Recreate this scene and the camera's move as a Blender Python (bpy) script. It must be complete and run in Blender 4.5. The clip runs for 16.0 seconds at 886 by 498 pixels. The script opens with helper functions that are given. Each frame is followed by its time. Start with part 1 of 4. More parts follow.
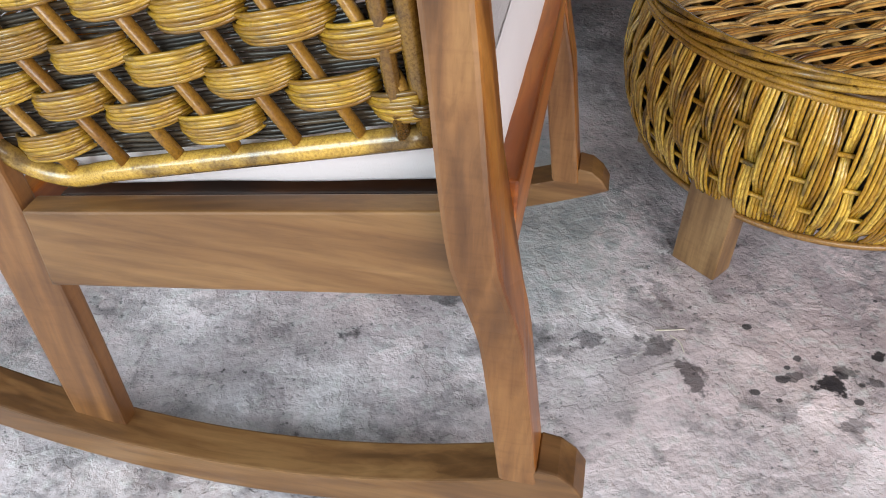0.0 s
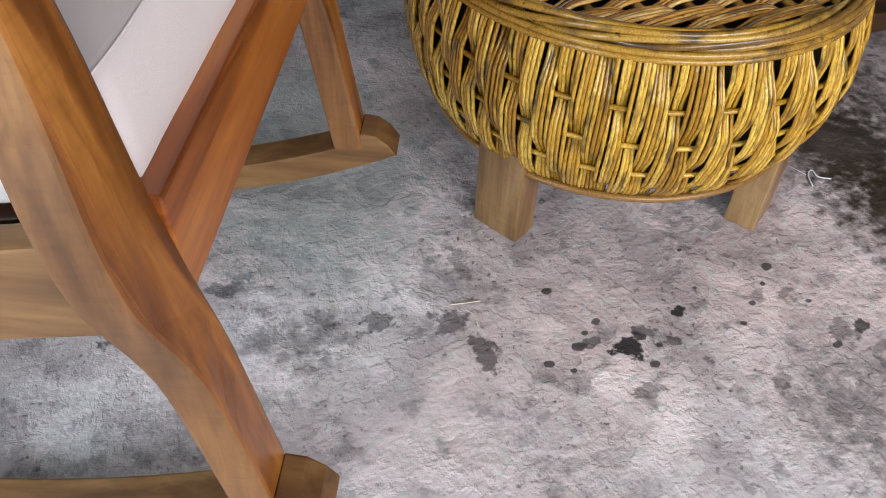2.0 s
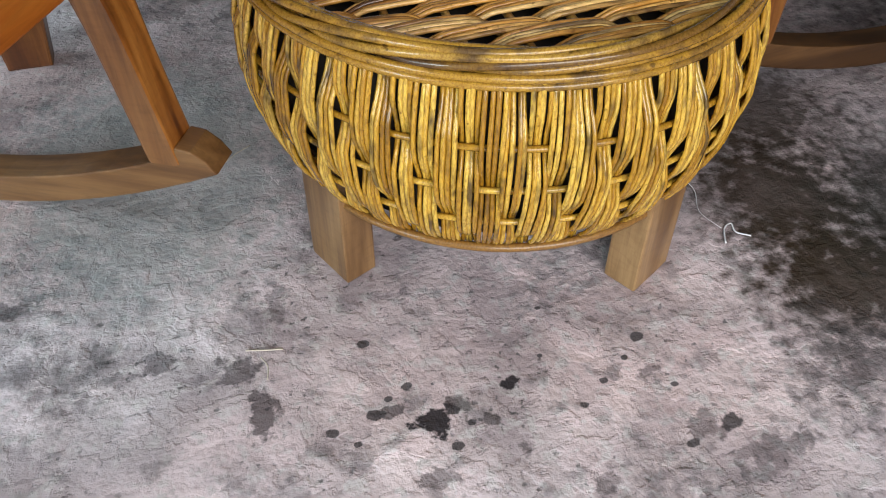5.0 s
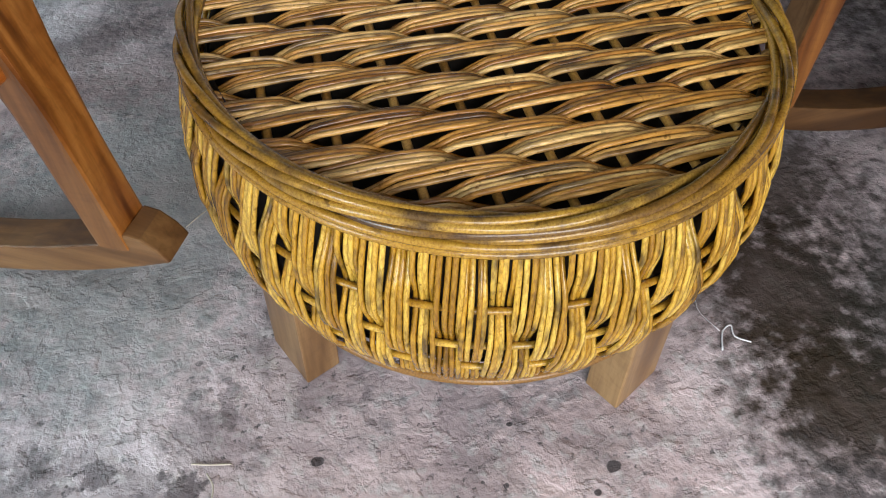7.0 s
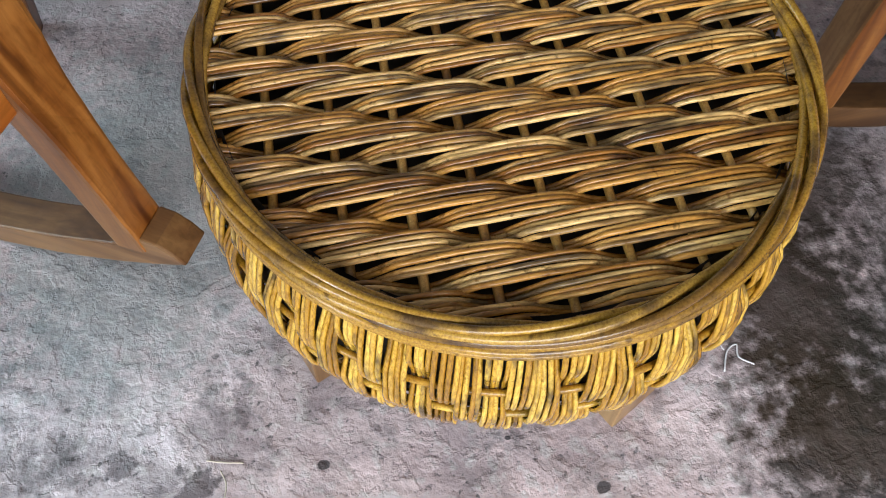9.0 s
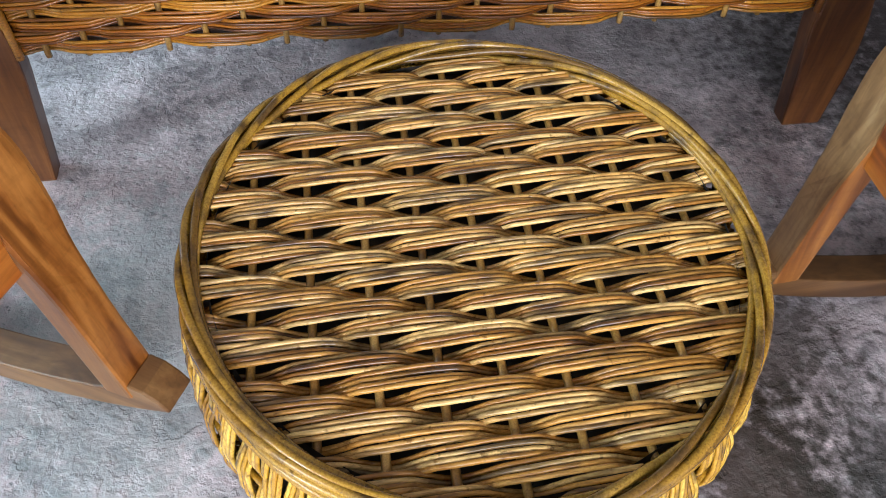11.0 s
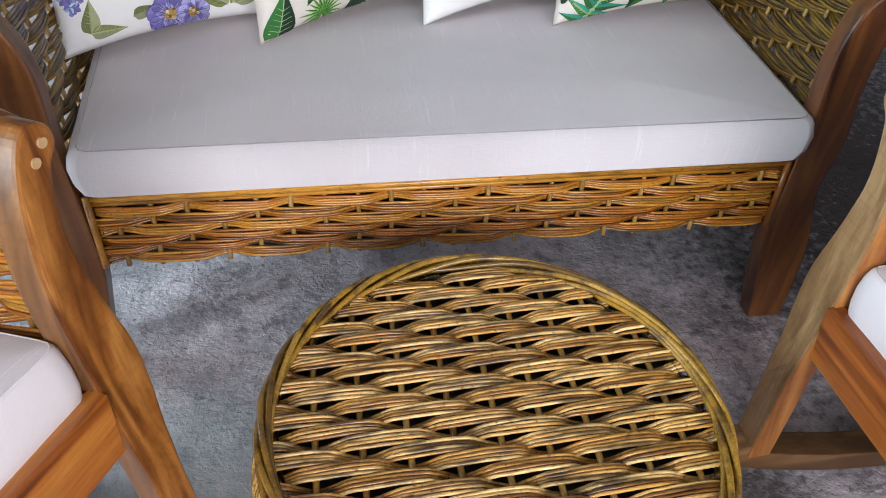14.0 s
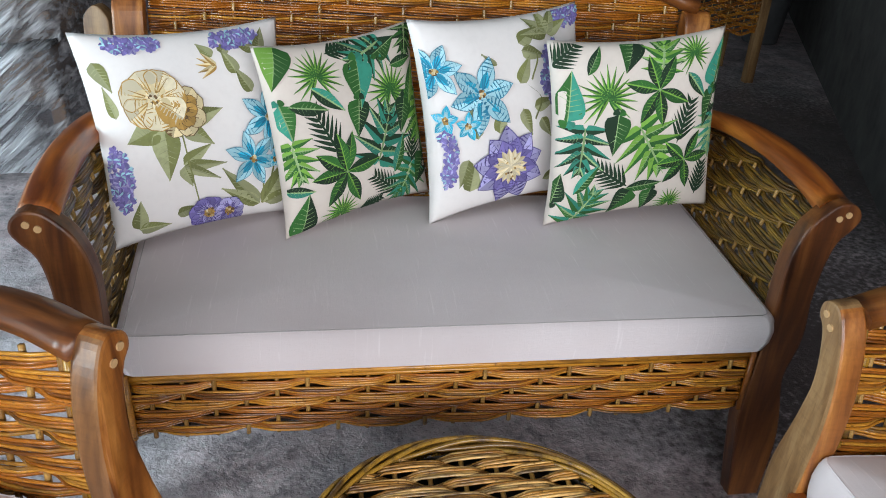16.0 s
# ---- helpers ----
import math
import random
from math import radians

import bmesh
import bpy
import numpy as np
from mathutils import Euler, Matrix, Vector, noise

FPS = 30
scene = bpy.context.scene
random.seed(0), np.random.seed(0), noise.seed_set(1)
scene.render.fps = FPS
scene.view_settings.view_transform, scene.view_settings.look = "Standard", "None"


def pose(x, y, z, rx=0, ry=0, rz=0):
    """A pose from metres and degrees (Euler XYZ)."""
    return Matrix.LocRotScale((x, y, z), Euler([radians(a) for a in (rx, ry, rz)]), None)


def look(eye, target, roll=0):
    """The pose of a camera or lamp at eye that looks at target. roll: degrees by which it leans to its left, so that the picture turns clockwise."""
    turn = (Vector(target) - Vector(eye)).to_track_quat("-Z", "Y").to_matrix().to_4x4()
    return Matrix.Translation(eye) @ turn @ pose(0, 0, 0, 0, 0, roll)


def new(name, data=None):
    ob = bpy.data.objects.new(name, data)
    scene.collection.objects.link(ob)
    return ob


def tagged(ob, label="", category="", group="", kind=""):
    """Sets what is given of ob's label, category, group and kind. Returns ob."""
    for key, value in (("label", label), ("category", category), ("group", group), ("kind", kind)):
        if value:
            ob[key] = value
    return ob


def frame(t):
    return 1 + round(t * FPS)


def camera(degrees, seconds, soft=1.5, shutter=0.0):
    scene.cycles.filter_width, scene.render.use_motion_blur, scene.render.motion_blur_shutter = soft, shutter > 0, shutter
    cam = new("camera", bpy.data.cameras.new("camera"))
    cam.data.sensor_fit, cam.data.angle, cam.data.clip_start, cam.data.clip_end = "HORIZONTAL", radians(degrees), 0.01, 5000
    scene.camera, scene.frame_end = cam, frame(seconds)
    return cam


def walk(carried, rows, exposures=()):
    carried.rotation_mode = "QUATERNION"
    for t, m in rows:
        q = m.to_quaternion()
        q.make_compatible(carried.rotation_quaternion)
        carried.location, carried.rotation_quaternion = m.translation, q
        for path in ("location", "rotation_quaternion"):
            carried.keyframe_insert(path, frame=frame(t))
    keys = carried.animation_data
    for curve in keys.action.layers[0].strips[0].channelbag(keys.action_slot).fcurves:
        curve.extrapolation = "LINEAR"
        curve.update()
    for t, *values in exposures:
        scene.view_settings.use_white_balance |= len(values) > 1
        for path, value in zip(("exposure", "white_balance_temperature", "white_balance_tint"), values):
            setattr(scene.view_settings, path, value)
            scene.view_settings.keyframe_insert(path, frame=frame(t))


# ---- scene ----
cam = camera(58.2, 16.0, soft=1.0)
PATH = [
    (0, (-0.88, -0.87, 0.845), (-0.445, 0.596, -0.444), 0.8),
    (0.5, (-0.808, -0.849, 0.839), (-0.293, 0.548, -0.496), 1.7),
    (1, (-0.753, -0.825, 0.828), (-0.199, 0.529, -0.536), 2.4),
    (1.5, (-0.711, -0.812, 0.826), (-0.119, 0.498, -0.565), 2.4),
    (2, (-0.662, -0.818, 0.827), (-0.06, 0.463, -0.585), 1.8),
    (2.5, (-0.592, -0.829, 0.826), (0.011, 0.423, -0.612), 1.8),
    (3, (-0.521, -0.835, 0.809), (0.072, 0.406, -0.643), 1.4),
    (3.2, (-0.488, -0.836, 0.801), (0.099, 0.401, -0.657), 1.5),
    (5.3, (-0.261, -0.795, 0.744), (0.139, 0.592, -0.64), 0.2),
    (5.5, (-0.239, -0.777, 0.752), (0.158, 0.603, -0.641), 0.3),
    (6, (-0.21, -0.732, 0.779), (0.182, 0.626, -0.635), 0.7),
    (6.5, (-0.192, -0.674, 0.802), (0.178, 0.645, -0.655), 1.1),
    (7, (-0.18, -0.632, 0.823), (0.152, 0.655, -0.672), 1.0),
    (7.5, (-0.171, -0.6, 0.875), (0.171, 0.616, -0.677), 2.4),
    (8, (-0.158, -0.57, 0.905), (0.143, 0.574, -0.708), 2.0),
    (8.5, (-0.14, -0.534, 0.929), (0.092, 0.538, -0.743), 0.8),
    (9, (-0.122, -0.49, 0.941), (0.067, 0.53, -0.769), 0.7),
    (9.5, (-0.097, -0.455, 0.954), (0.063, 0.596, -0.74), 0.5),
    (9.7, (-0.088, -0.449, 0.96), (0.075, 0.627, -0.718), 0.8),
    (11.8, (-0.084, -0.491, 1.07), (0.135, 0.854, -0.394), 2.5),
    (12, (-0.081, -0.496, 1.082), (0.132, 0.876, -0.357), 2.3),
    (12.5, (-0.096, -0.508, 1.106), (0.132, 0.914, -0.282), 2.7),
    (13, (-0.12, -0.528, 1.126), (0.119, 0.935, -0.216), 2.8),
    (13.5, (-0.138, -0.561, 1.157), (0.112, 0.948, -0.131), 2.3),
    (14, (-0.159, -0.598, 1.184), (0.114, 0.95, -0.052), 2.5),
    (14.5, (-0.193, -0.638, 1.202), (0.086, 0.98, 0.059), 2.3),
    (15, (-0.209, -0.676, 1.221), (0.125, 0.995, 0.175), 3.5),
    (15.5, (-0.197, -0.695, 1.281), (0.128, 1.032, 0.326), 3.9),
    (16, (-0.197, -0.709, 1.329), (0.106, 1.046, 0.42), 3.5),
]
walk(cam, [(t, look(eye, target, roll)) for t, eye, target, roll in PATH], exposures=[
    (0.0, -0.8, 6350, 9), (1.5, -0.88, 6350, 9), (3.0, -0.88, 6350, 9), (5.5, -0.86, 6350, 9), (7.5, -0.74, 6250, 9), (9.0, -0.56, 6150, 9),
    (12.0, -0.08, 5900, 9), (13.5, -0.3, 5900, 9), (15.0, -0.58, 6100, 9), (16.0, -0.72, 6150, 9)])

# ---- light ----
world = bpy.data.worlds.new("world")
scene.world = world
world.use_nodes = True
wn = world.node_tree.nodes
sky = wn.new("ShaderNodeTexSky")
sky.sky_type, sky.sun_disc = "NISHITA", False
sky.sun_elevation, sky.sun_rotation = radians(48), radians(235)
wn["Background"].inputs[1].default_value = 0.022
world.node_tree.links.new(sky.outputs[0], wn["Background"].inputs[0])


def opening_light(name, place, target, wide, high, power, colour):
    """Daylight that comes in through an open side of the shed."""
    data = bpy.data.lights.new(name, "AREA")
    data.shape, data.size, data.size_y, data.energy, data.color = "RECTANGLE", wide, high, power, colour
    ob = new(name, data)
    ob.matrix_world = look(place, target)
    return ob


opening_light("daylight_front", (0.1, -3.1, 1.5), (0.0, 0.4, 0.3), 2.6, 1.8, 220, (1.0, 0.975, 0.96))
opening_light("daylight_side", (-3.5, -1.6, 1.5), (-0.1, 0.6, 0.2), 1.6, 1.8, 215, (0.82, 0.97, 1.0))
opening_light("daylight_back", (-3.3, 1.3, 1.2), (-0.5, 0.8, 0.1), 1.6, 1.6, 85, (0.80, 0.96, 1.0))


# ---- materials ----
def shader(name):
    m = bpy.data.materials.new(name)
    m.use_nodes = True
    t = m.node_tree
    return m, t, t.nodes["Principled BSDF"]


def node(t, kind, **values):
    n = t.nodes.new(kind)
    for key, value in values.items():
        n.inputs[key.replace("_", " ")].default_value = value
    return n


def ramp(t, source, *stops):
    n = t.nodes.new("ShaderNodeValToRGB")
    while len(n.color_ramp.elements) < len(stops):
        n.color_ramp.elements.new(0.5)
    for e, (at, colour) in zip(n.color_ramp.elements, stops):
        e.position, e.color = at, (*colour, 1)
    t.links.new(source, n.inputs[0])
    return n.outputs[0]


def mix(t, a, b, factor, blend="MIX"):
    n = t.nodes.new("ShaderNodeMix")
    n.data_type, n.blend_type = "RGBA", blend
    for value, socket in ((factor, n.inputs[0]), (a, n.inputs[6]), (b, n.inputs[7])):
        if hasattr(value, "is_linked"):
            t.links.new(value, socket)
        else:
            socket.default_value = (*value, 1) if isinstance(value, tuple) else value
    return n.outputs[2]


def calc(t, op, a, b=0.0, clamp=False):
    n = t.nodes.new("ShaderNodeMath")
    n.operation, n.use_clamp = op, clamp
    for value, socket in ((a, n.inputs[0]), (b, n.inputs[1])):
        if hasattr(value, "is_linked"):
            t.links.new(value, socket)
        else:
            socket.default_value = value
    return n.outputs[0]


def coords(t, scale=(1, 1, 1), turn=(0, 0, 0), world_space=False):
    m = t.nodes.new("ShaderNodeMapping")
    m.inputs["Scale"].default_value, m.inputs["Rotation"].default_value = scale, [radians(a) for a in turn]
    if world_space:
        t.links.new(t.nodes.new("ShaderNodeNewGeometry").outputs["Position"], m.inputs[0])
    else:
        t.links.new(t.nodes.new("ShaderNodeTexCoord").outputs["Object"], m.inputs[0])
    return m.outputs[0]


def grain(t, where, scale, detail=4.0, rough=0.55, distortion=0.0):
    n = node(t, "ShaderNodeTexNoise", Scale=scale, Detail=detail, Roughness=rough, Distortion=distortion)
    t.links.new(where, n.inputs["Vector"])
    return n.outputs["Fac"]


def bump(t, bsdf, height, strength, distance=0.002):
    b = node(t, "ShaderNodeBump", Strength=strength, Distance=distance)
    t.links.new(height, b.inputs["Height"])
    t.links.new(b.outputs[0], bsdf.inputs["Normal"])


def wood(name, axis, dark, mid, light, rough=0.36):
    """Varnished timber with its grain along one axis of its thing."""
    m, t, b = shader(name)
    long = {"x": (0.09, 1, 1), "y": (1, 0.09, 1), "z": (1, 1, 0.09)}[axis]
    rnd = t.nodes.new("ShaderNodeObjectInfo").outputs["Random"]
    where = coords(t, long)
    shift = t.nodes.new("ShaderNodeVectorMath")
    t.links.new(where, shift.inputs[0])
    off = t.nodes.new("ShaderNodeCombineXYZ")
    for k in range(3):
        t.links.new(calc(t, "MULTIPLY", rnd, 3.7 + k), off.inputs[k])
    t.links.new(off.outputs[0], shift.inputs[1])
    fine = grain(t, shift.outputs[0], 120, 5, 0.65, 0.6)
    broad = grain(t, shift.outputs[0], 17, 3, 0.5, 1.2)
    base = ramp(t, broad, (0.36, dark), (0.5, mid), (0.66, light))
    lines = ramp(t, fine, (0.3, (0.55, 0.5, 0.45)), (0.6, (1, 1, 1)))
    col = mix(t, base, lines, 0.75, "MULTIPLY")
    if axis == "z":
        curl = grain(t, coords(t, (0.25, 0.25, 1)), 130, 2, 0.5, 0.8)
        col = mix(t, col, (0.72, 0.66, 0.6), ramp(t, curl, (0.5, (0, 0, 0)), (0.7, (0.4, 0.4, 0.4))), "MULTIPLY")
    knots = node(t, "ShaderNodeTexVoronoi", Scale=5.5)
    t.links.new(shift.outputs[0], knots.inputs["Vector"])
    spot = ramp(t, knots.outputs["Distance"], (0.0, (1, 1, 1)), (0.075, (0, 0, 0)))
    col = mix(t, col, tuple(0.35 * c for c in dark), calc(t, "MULTIPLY", spot, 0.5))
    col = mix(t, col, (0.9, 0.86, 0.8), calc(t, "MULTIPLY", rnd, 0.3), "MULTIPLY")
    t.links.new(col, b.inputs["Base Color"])
    t.links.new(calc(t, "MULTIPLY_ADD", fine, 0.16), b.inputs["Roughness"])
    b.inputs["Roughness"].links[0].from_node.inputs[2].default_value = rough - 0.06
    b.inputs["Coat Weight"].default_value, b.inputs["Coat Roughness"].default_value = 0.25, 0.3
    bump(t, b, fine, 0.18, 0.0008)
    return m


def cane(name, dark, mid, light, burn, rough=0.33, burn_at=0.5, size=24, along=(1, 1, 1)):
    """Varnished cane: each rod has its own tone, with smoke-darkened stretches."""
    m, t, b = shader(name)
    isle = t.nodes.new("ShaderNodeObjectInfo").outputs["Random"]
    tone = ramp(t, isle, (0.05, dark), (0.45, mid), (0.95, light))
    where = coords(t)
    own = t.nodes.new("ShaderNodeCombineXYZ")
    for k in range(3):
        t.links.new(calc(t, "MULTIPLY", isle, 1.3 + 0.7 * k), own.inputs[k])

    def shifted(vec):
        add = t.nodes.new("ShaderNodeVectorMath")
        t.links.new(vec, add.inputs[0])
        t.links.new(own.outputs[0], add.inputs[1])
        return add.outputs[0]

    smoke = grain(t, shifted(coords(t, tuple(0.55 + 0.45 * c for c in along))), size, 3, 0.6)
    fine = grain(t, shifted(coords(t, along)), 420, 3, 0.7)
    spots = grain(t, where, 130, 2, 0.5)
    mask = ramp(t, calc(t, "ADD", smoke, calc(t, "MULTIPLY", isle, 0.06)), (burn_at, (0, 0, 0)), (burn_at + 0.16, (1, 1, 1)))
    col = mix(t, tone, burn, calc(t, "MULTIPLY", mask, 0.85))
    col = mix(t, col, ramp(t, fine, (0.34, (0.42, 0.33, 0.26)), (0.6, (1, 1, 1))), 0.75, "MULTIPLY")
    col = mix(t, col, tuple(0.5 * c for c in dark), ramp(t, spots, (0.62, (0, 0, 0)), (0.74, (0.8, 0.8, 0.8))))
    t.links.new(col, b.inputs["Base Color"])
    b.inputs["Roughness"].default_value = rough
    b.inputs["Coat Weight"].default_value, b.inputs["Coat Roughness"].default_value = 0.4, 0.18
    bump(t, b, fine, 0.25, 0.0006)
    return m


def linen(name, colour, scale=1.0):
    """Slub-weave upholstery cloth."""
    m, t, b = shader(name)
    up = grain(t, coords(t, (900 * scale, 60 * scale, 60 * scale)), 1.0, 2, 0.5)
    across = grain(t, coords(t, (70 * scale, 900 * scale, 900 * scale)), 1.0, 2, 0.5)
    slub = grain(t, coords(t, (150 * scale, 7 * scale, 7 * scale)), 1.0, 3, 0.6)
    soft = grain(t, coords(t), 5, 3, 0.5)
    weave = calc(t, "ADD", up, across)
    col = mix(t, colour, tuple(0.8 * c for c in colour), ramp(t, weave, (0.3, (0, 0, 0)), (0.75, (0.6, 0.6, 0.6))))
    col = mix(t, col, tuple(min(1, 1.25 * c) for c in colour), ramp(t, slub, (0.62, (0, 0, 0)), (0.76, (0.4, 0.4, 0.4))))
    col = mix(t, col, (0.9, 0.88, 0.88), ramp(t, soft, (0.4, (0, 0, 0)), (0.7, (0.6, 0.6, 0.6))), "MULTIPLY")
    t.links.new(col, b.inputs["Base Color"])
    b.inputs["Roughness"].default_value = 0.85
    b.inputs["Sheen Weight"].default_value = 0.15
    bump(t, b, calc(t, "ADD", weave, slub), 0.35, 0.0008)
    return m


def cloth(name, colour, vary=0.12, rough=0.8, worn=0.7):
    m, t, b = shader(name)
    isle = t.nodes.new("ShaderNodeNewGeometry").outputs["Random Per Island"]
    soft = grain(t, coords(t), 60, 3, 0.6)
    fine = grain(t, coords(t), 900, 2, 0.6)
    lo, hi = tuple(c * (1 - 3 * vary) for c in colour), tuple(min(1, c * (1 + 2 * vary)) for c in colour)
    col = mix(t, ramp(t, isle, (0, lo), (1, hi)), tuple(worn * c for c in colour), ramp(t, soft, (0.45, (0, 0, 0)), (0.7, (0.5, 0.5, 0.5))))
    t.links.new(col, b.inputs["Base Color"])
    b.inputs["Roughness"].default_value = rough
    bump(t, b, fine, 0.3, 0.0004)
    return m


def plain(name, colour, rough=0.6, scale=30, vary=0.25):
    m, t, b = shader(name)
    g = grain(t, coords(t), scale, 5, 0.65)
    t.links.new(ramp(t, g, (0.25, tuple(c * (1 - vary) for c in colour)), (0.75, tuple(min(1, c * (1 + vary)) for c in colour))), b.inputs["Base Color"])
    b.inputs["Roughness"].default_value = rough
    bump(t, b, g, 0.3, 0.003)
    return m


def concrete_floor():
    m, t, b = shader("concrete_floor")
    where = coords(t, world_space=True)
    broad = grain(t, where, 1.6, 4, 0.55)
    mid = grain(t, where, 6, 8, 0.6, 0.4)
    fine = grain(t, where, 46, 5, 0.56, 0.2)
    flake = grain(t, where, 19, 6, 0.6, 0.1)
    pits = grain(t, where, 95, 4, 0.55)
    col = ramp(t, mid, (0.34, (0.43, 0.372, 0.386)), (0.48, (0.60, 0.522, 0.54)), (0.64, (0.77, 0.68, 0.70)))
    tint = ramp(t, broad, (0.35, (0.86, 0.95, 0.98)), (0.5, (1, 0.98, 0.99)), (0.66, (1.0, 0.9, 0.88)))
    col = mix(t, col, tint, 0.9, "MULTIPLY")
    col = mix(t, col, (0.6, 0.585, 0.585), ramp(t, fine, (0.53, (0, 0, 0)), (0.62, (0.6, 0.6, 0.6))))
    col = mix(t, col, (0.13, 0.122, 0.13), ramp(t, flake, (0.56, (0, 0, 0)), (0.66, (0.55, 0.55, 0.55))))
    col = mix(t, col, (0.09, 0.085, 0.09), calc(t, "MULTIPLY", ramp(t, pits, (0.6, (0, 0, 0)), (0.67, (0.85, 0.85, 0.85))), ramp(t, mid, (0.42, (1, 1, 1)), (0.58, (0.1, 0.1, 0.1)))))
    # grime in blotches, broken up by the rough skin
    grime = calc(t, "MULTIPLY", ramp(t, grain(t, where, 4.2, 4, 0.6, 0.5), (0.46, (0, 0, 0)), (0.62, (1, 1, 1))), ramp(t, grain(t, where, 34, 8, 0.75), (0.42, (0, 0, 0)), (0.6, (1, 1, 1))))
    col = mix(t, col, (0.16, 0.15, 0.16), calc(t, "MULTIPLY", grime, 0.75))
    chips = ramp(t, grain(t, where, 8, 7, 0.62, 0.15), (0.44, (0, 0, 0)), (0.47, (0.5, 0.5, 0.5)), (0.53, (0.5, 0.5, 0.5)), (0.555, (1, 1, 1)))
    col = mix(t, col, ramp(t, chips, (0.0, (0.8, 0.79, 0.8)), (0.5, (0.97, 0.97, 0.97)), (1.0, (1.07, 1.06, 1.07))), 1.0, "MULTIPLY")
    pos = t.nodes.new("ShaderNodeNewGeometry").outputs["Position"]
    warp = grain(t, where, 42, 5, 0.62)

    # Lays one soft-edged area: drops, dirt, or shade put into the colour.
    def patch(col, x, y, rx, ry, strength, colour, edge=0.35, ragged=2.2):
        mp = t.nodes.new("ShaderNodeMapping")
        mp.vector_type = "TEXTURE"
        mp.inputs["Location"].default_value, mp.inputs["Scale"].default_value = (x, y, 0), (rx, ry, 1)
        t.links.new(pos, mp.inputs[0])
        ln = t.nodes.new("ShaderNodeVectorMath")
        ln.operation = "LENGTH"
        t.links.new(mp.outputs[0], ln.inputs[0])
        d = calc(t, "ADD", ln.outputs["Value"], calc(t, "MULTIPLY", calc(t, "SUBTRACT", warp, 0.5), ragged))
        return mix(t, col, colour, ramp(t, d, (1 - edge, (strength,) * 3), (1 + edge, (0, 0, 0))))

    dark = (0.035, 0.03, 0.035)
    for x, y, rx, ry, strength in STAINS:
        col = patch(col, x, y, 0.9 * rx, 0.9 * ry, min(1.0, 1.05 * strength), dark, 0.4, 4.8)
    for x, y, r in DROPS:
        col = patch(col, x, y, r, 0.8 * r, 0.9, (0.055, 0.05, 0.055), 0.2)
    # broad blue-grey area left of the table
    col = patch(col, -0.44, 0.22, 0.24, 0.36, 0.6, (0.27, 0.32, 0.325), 0.4, 1.2)
    for x, y, rx, ry, strength in ((0.43, -0.10, 0.17, 0.20, 0.9), (0.50, 0.12, 0.20, 0.2, 0.8), (0.42, -0.27, 0.17, 0.15, 0.92)):
        col = patch(col, x, y, rx, ry, strength, (0.03, 0.019, 0.009), 0.6, 1.7)
    col = patch(col, 0.62, -0.2, 0.2, 0.3, 0.8, (0.045, 0.042, 0.036), 0.7, 2.0)
    # mottled grime before the table
    for x, y, rx, ry, strength in ((0.36, -0.40, 0.16, 0.10, 0.7), (0.04, -0.52, 0.10, 0.08, 0.6), (0.07, -0.63, 0.10, 0.07, 0.55), (-0.536, -0.155, 0.07, 0.06, 0.55), (-0.34, -0.13, 0.04, 0.07, 0.45), (-0.66, -0.22, 0.08, 0.05, 0.4)):
        col = patch(col, x, y, rx, ry, strength, (0.07, 0.065, 0.07), 0.8, 3.6)
    # Shade and some dirt put into the colour beside and behind the settee.
    col = patch(col, 1.4, 0.95, 0.85, 1.2, 0.95, (0.10, 0.08, 0.08), 0.6)
    col = patch(col, 2.3, 3.0, 1.3, 1.9, 0.85, (0.085, 0.075, 0.07), 0.6)
    t.links.new(col, b.inputs["Base Color"])
    t.links.new(ramp(t, mid, (0.3, (0.42, 0.42, 0.42)), (0.7, (0.62, 0.62, 0.62))), b.inputs["Roughness"])
    b.inputs["Specular IOR Level"].default_value = 0.35
    h = calc(t, "ADD", calc(t, "MULTIPLY", flake, 1.4), calc(t, "SUBTRACT", calc(t, "MULTIPLY", fine, 0.4), calc(t, "MULTIPLY", pits, 0.5)))
    h = calc(t, "ADD", h, calc(t, "MULTIPLY", chips, 0.5))
    bump(t, b, h, 0.5, 0.009)
    return m


# smaller drops: x, y, half width
DROPS = [(-0.174, -0.274, 0.008), (-0.218, -0.303, 0.010), (-0.199, -0.286, 0.006), (-0.132, -0.323, 0.008), (-0.118, -0.342, 0.006), (-0.140, -0.366, 0.007), (-0.268, -0.313, 0.008), (-0.209, -0.200, 0.007), (-0.012, -0.276, 0.005), (0.045, -0.331, 0.006), (0.011, -0.356, 0.006), (0.112, -0.282, 0.009), (0.083, -0.307, 0.005), (-0.244, -0.334, 0.005), (0.013, -0.205, 0.004), (0.122, -0.358, 0.005), (0.156, -0.422, 0.015), (0.103, -0.435, 0.009)]

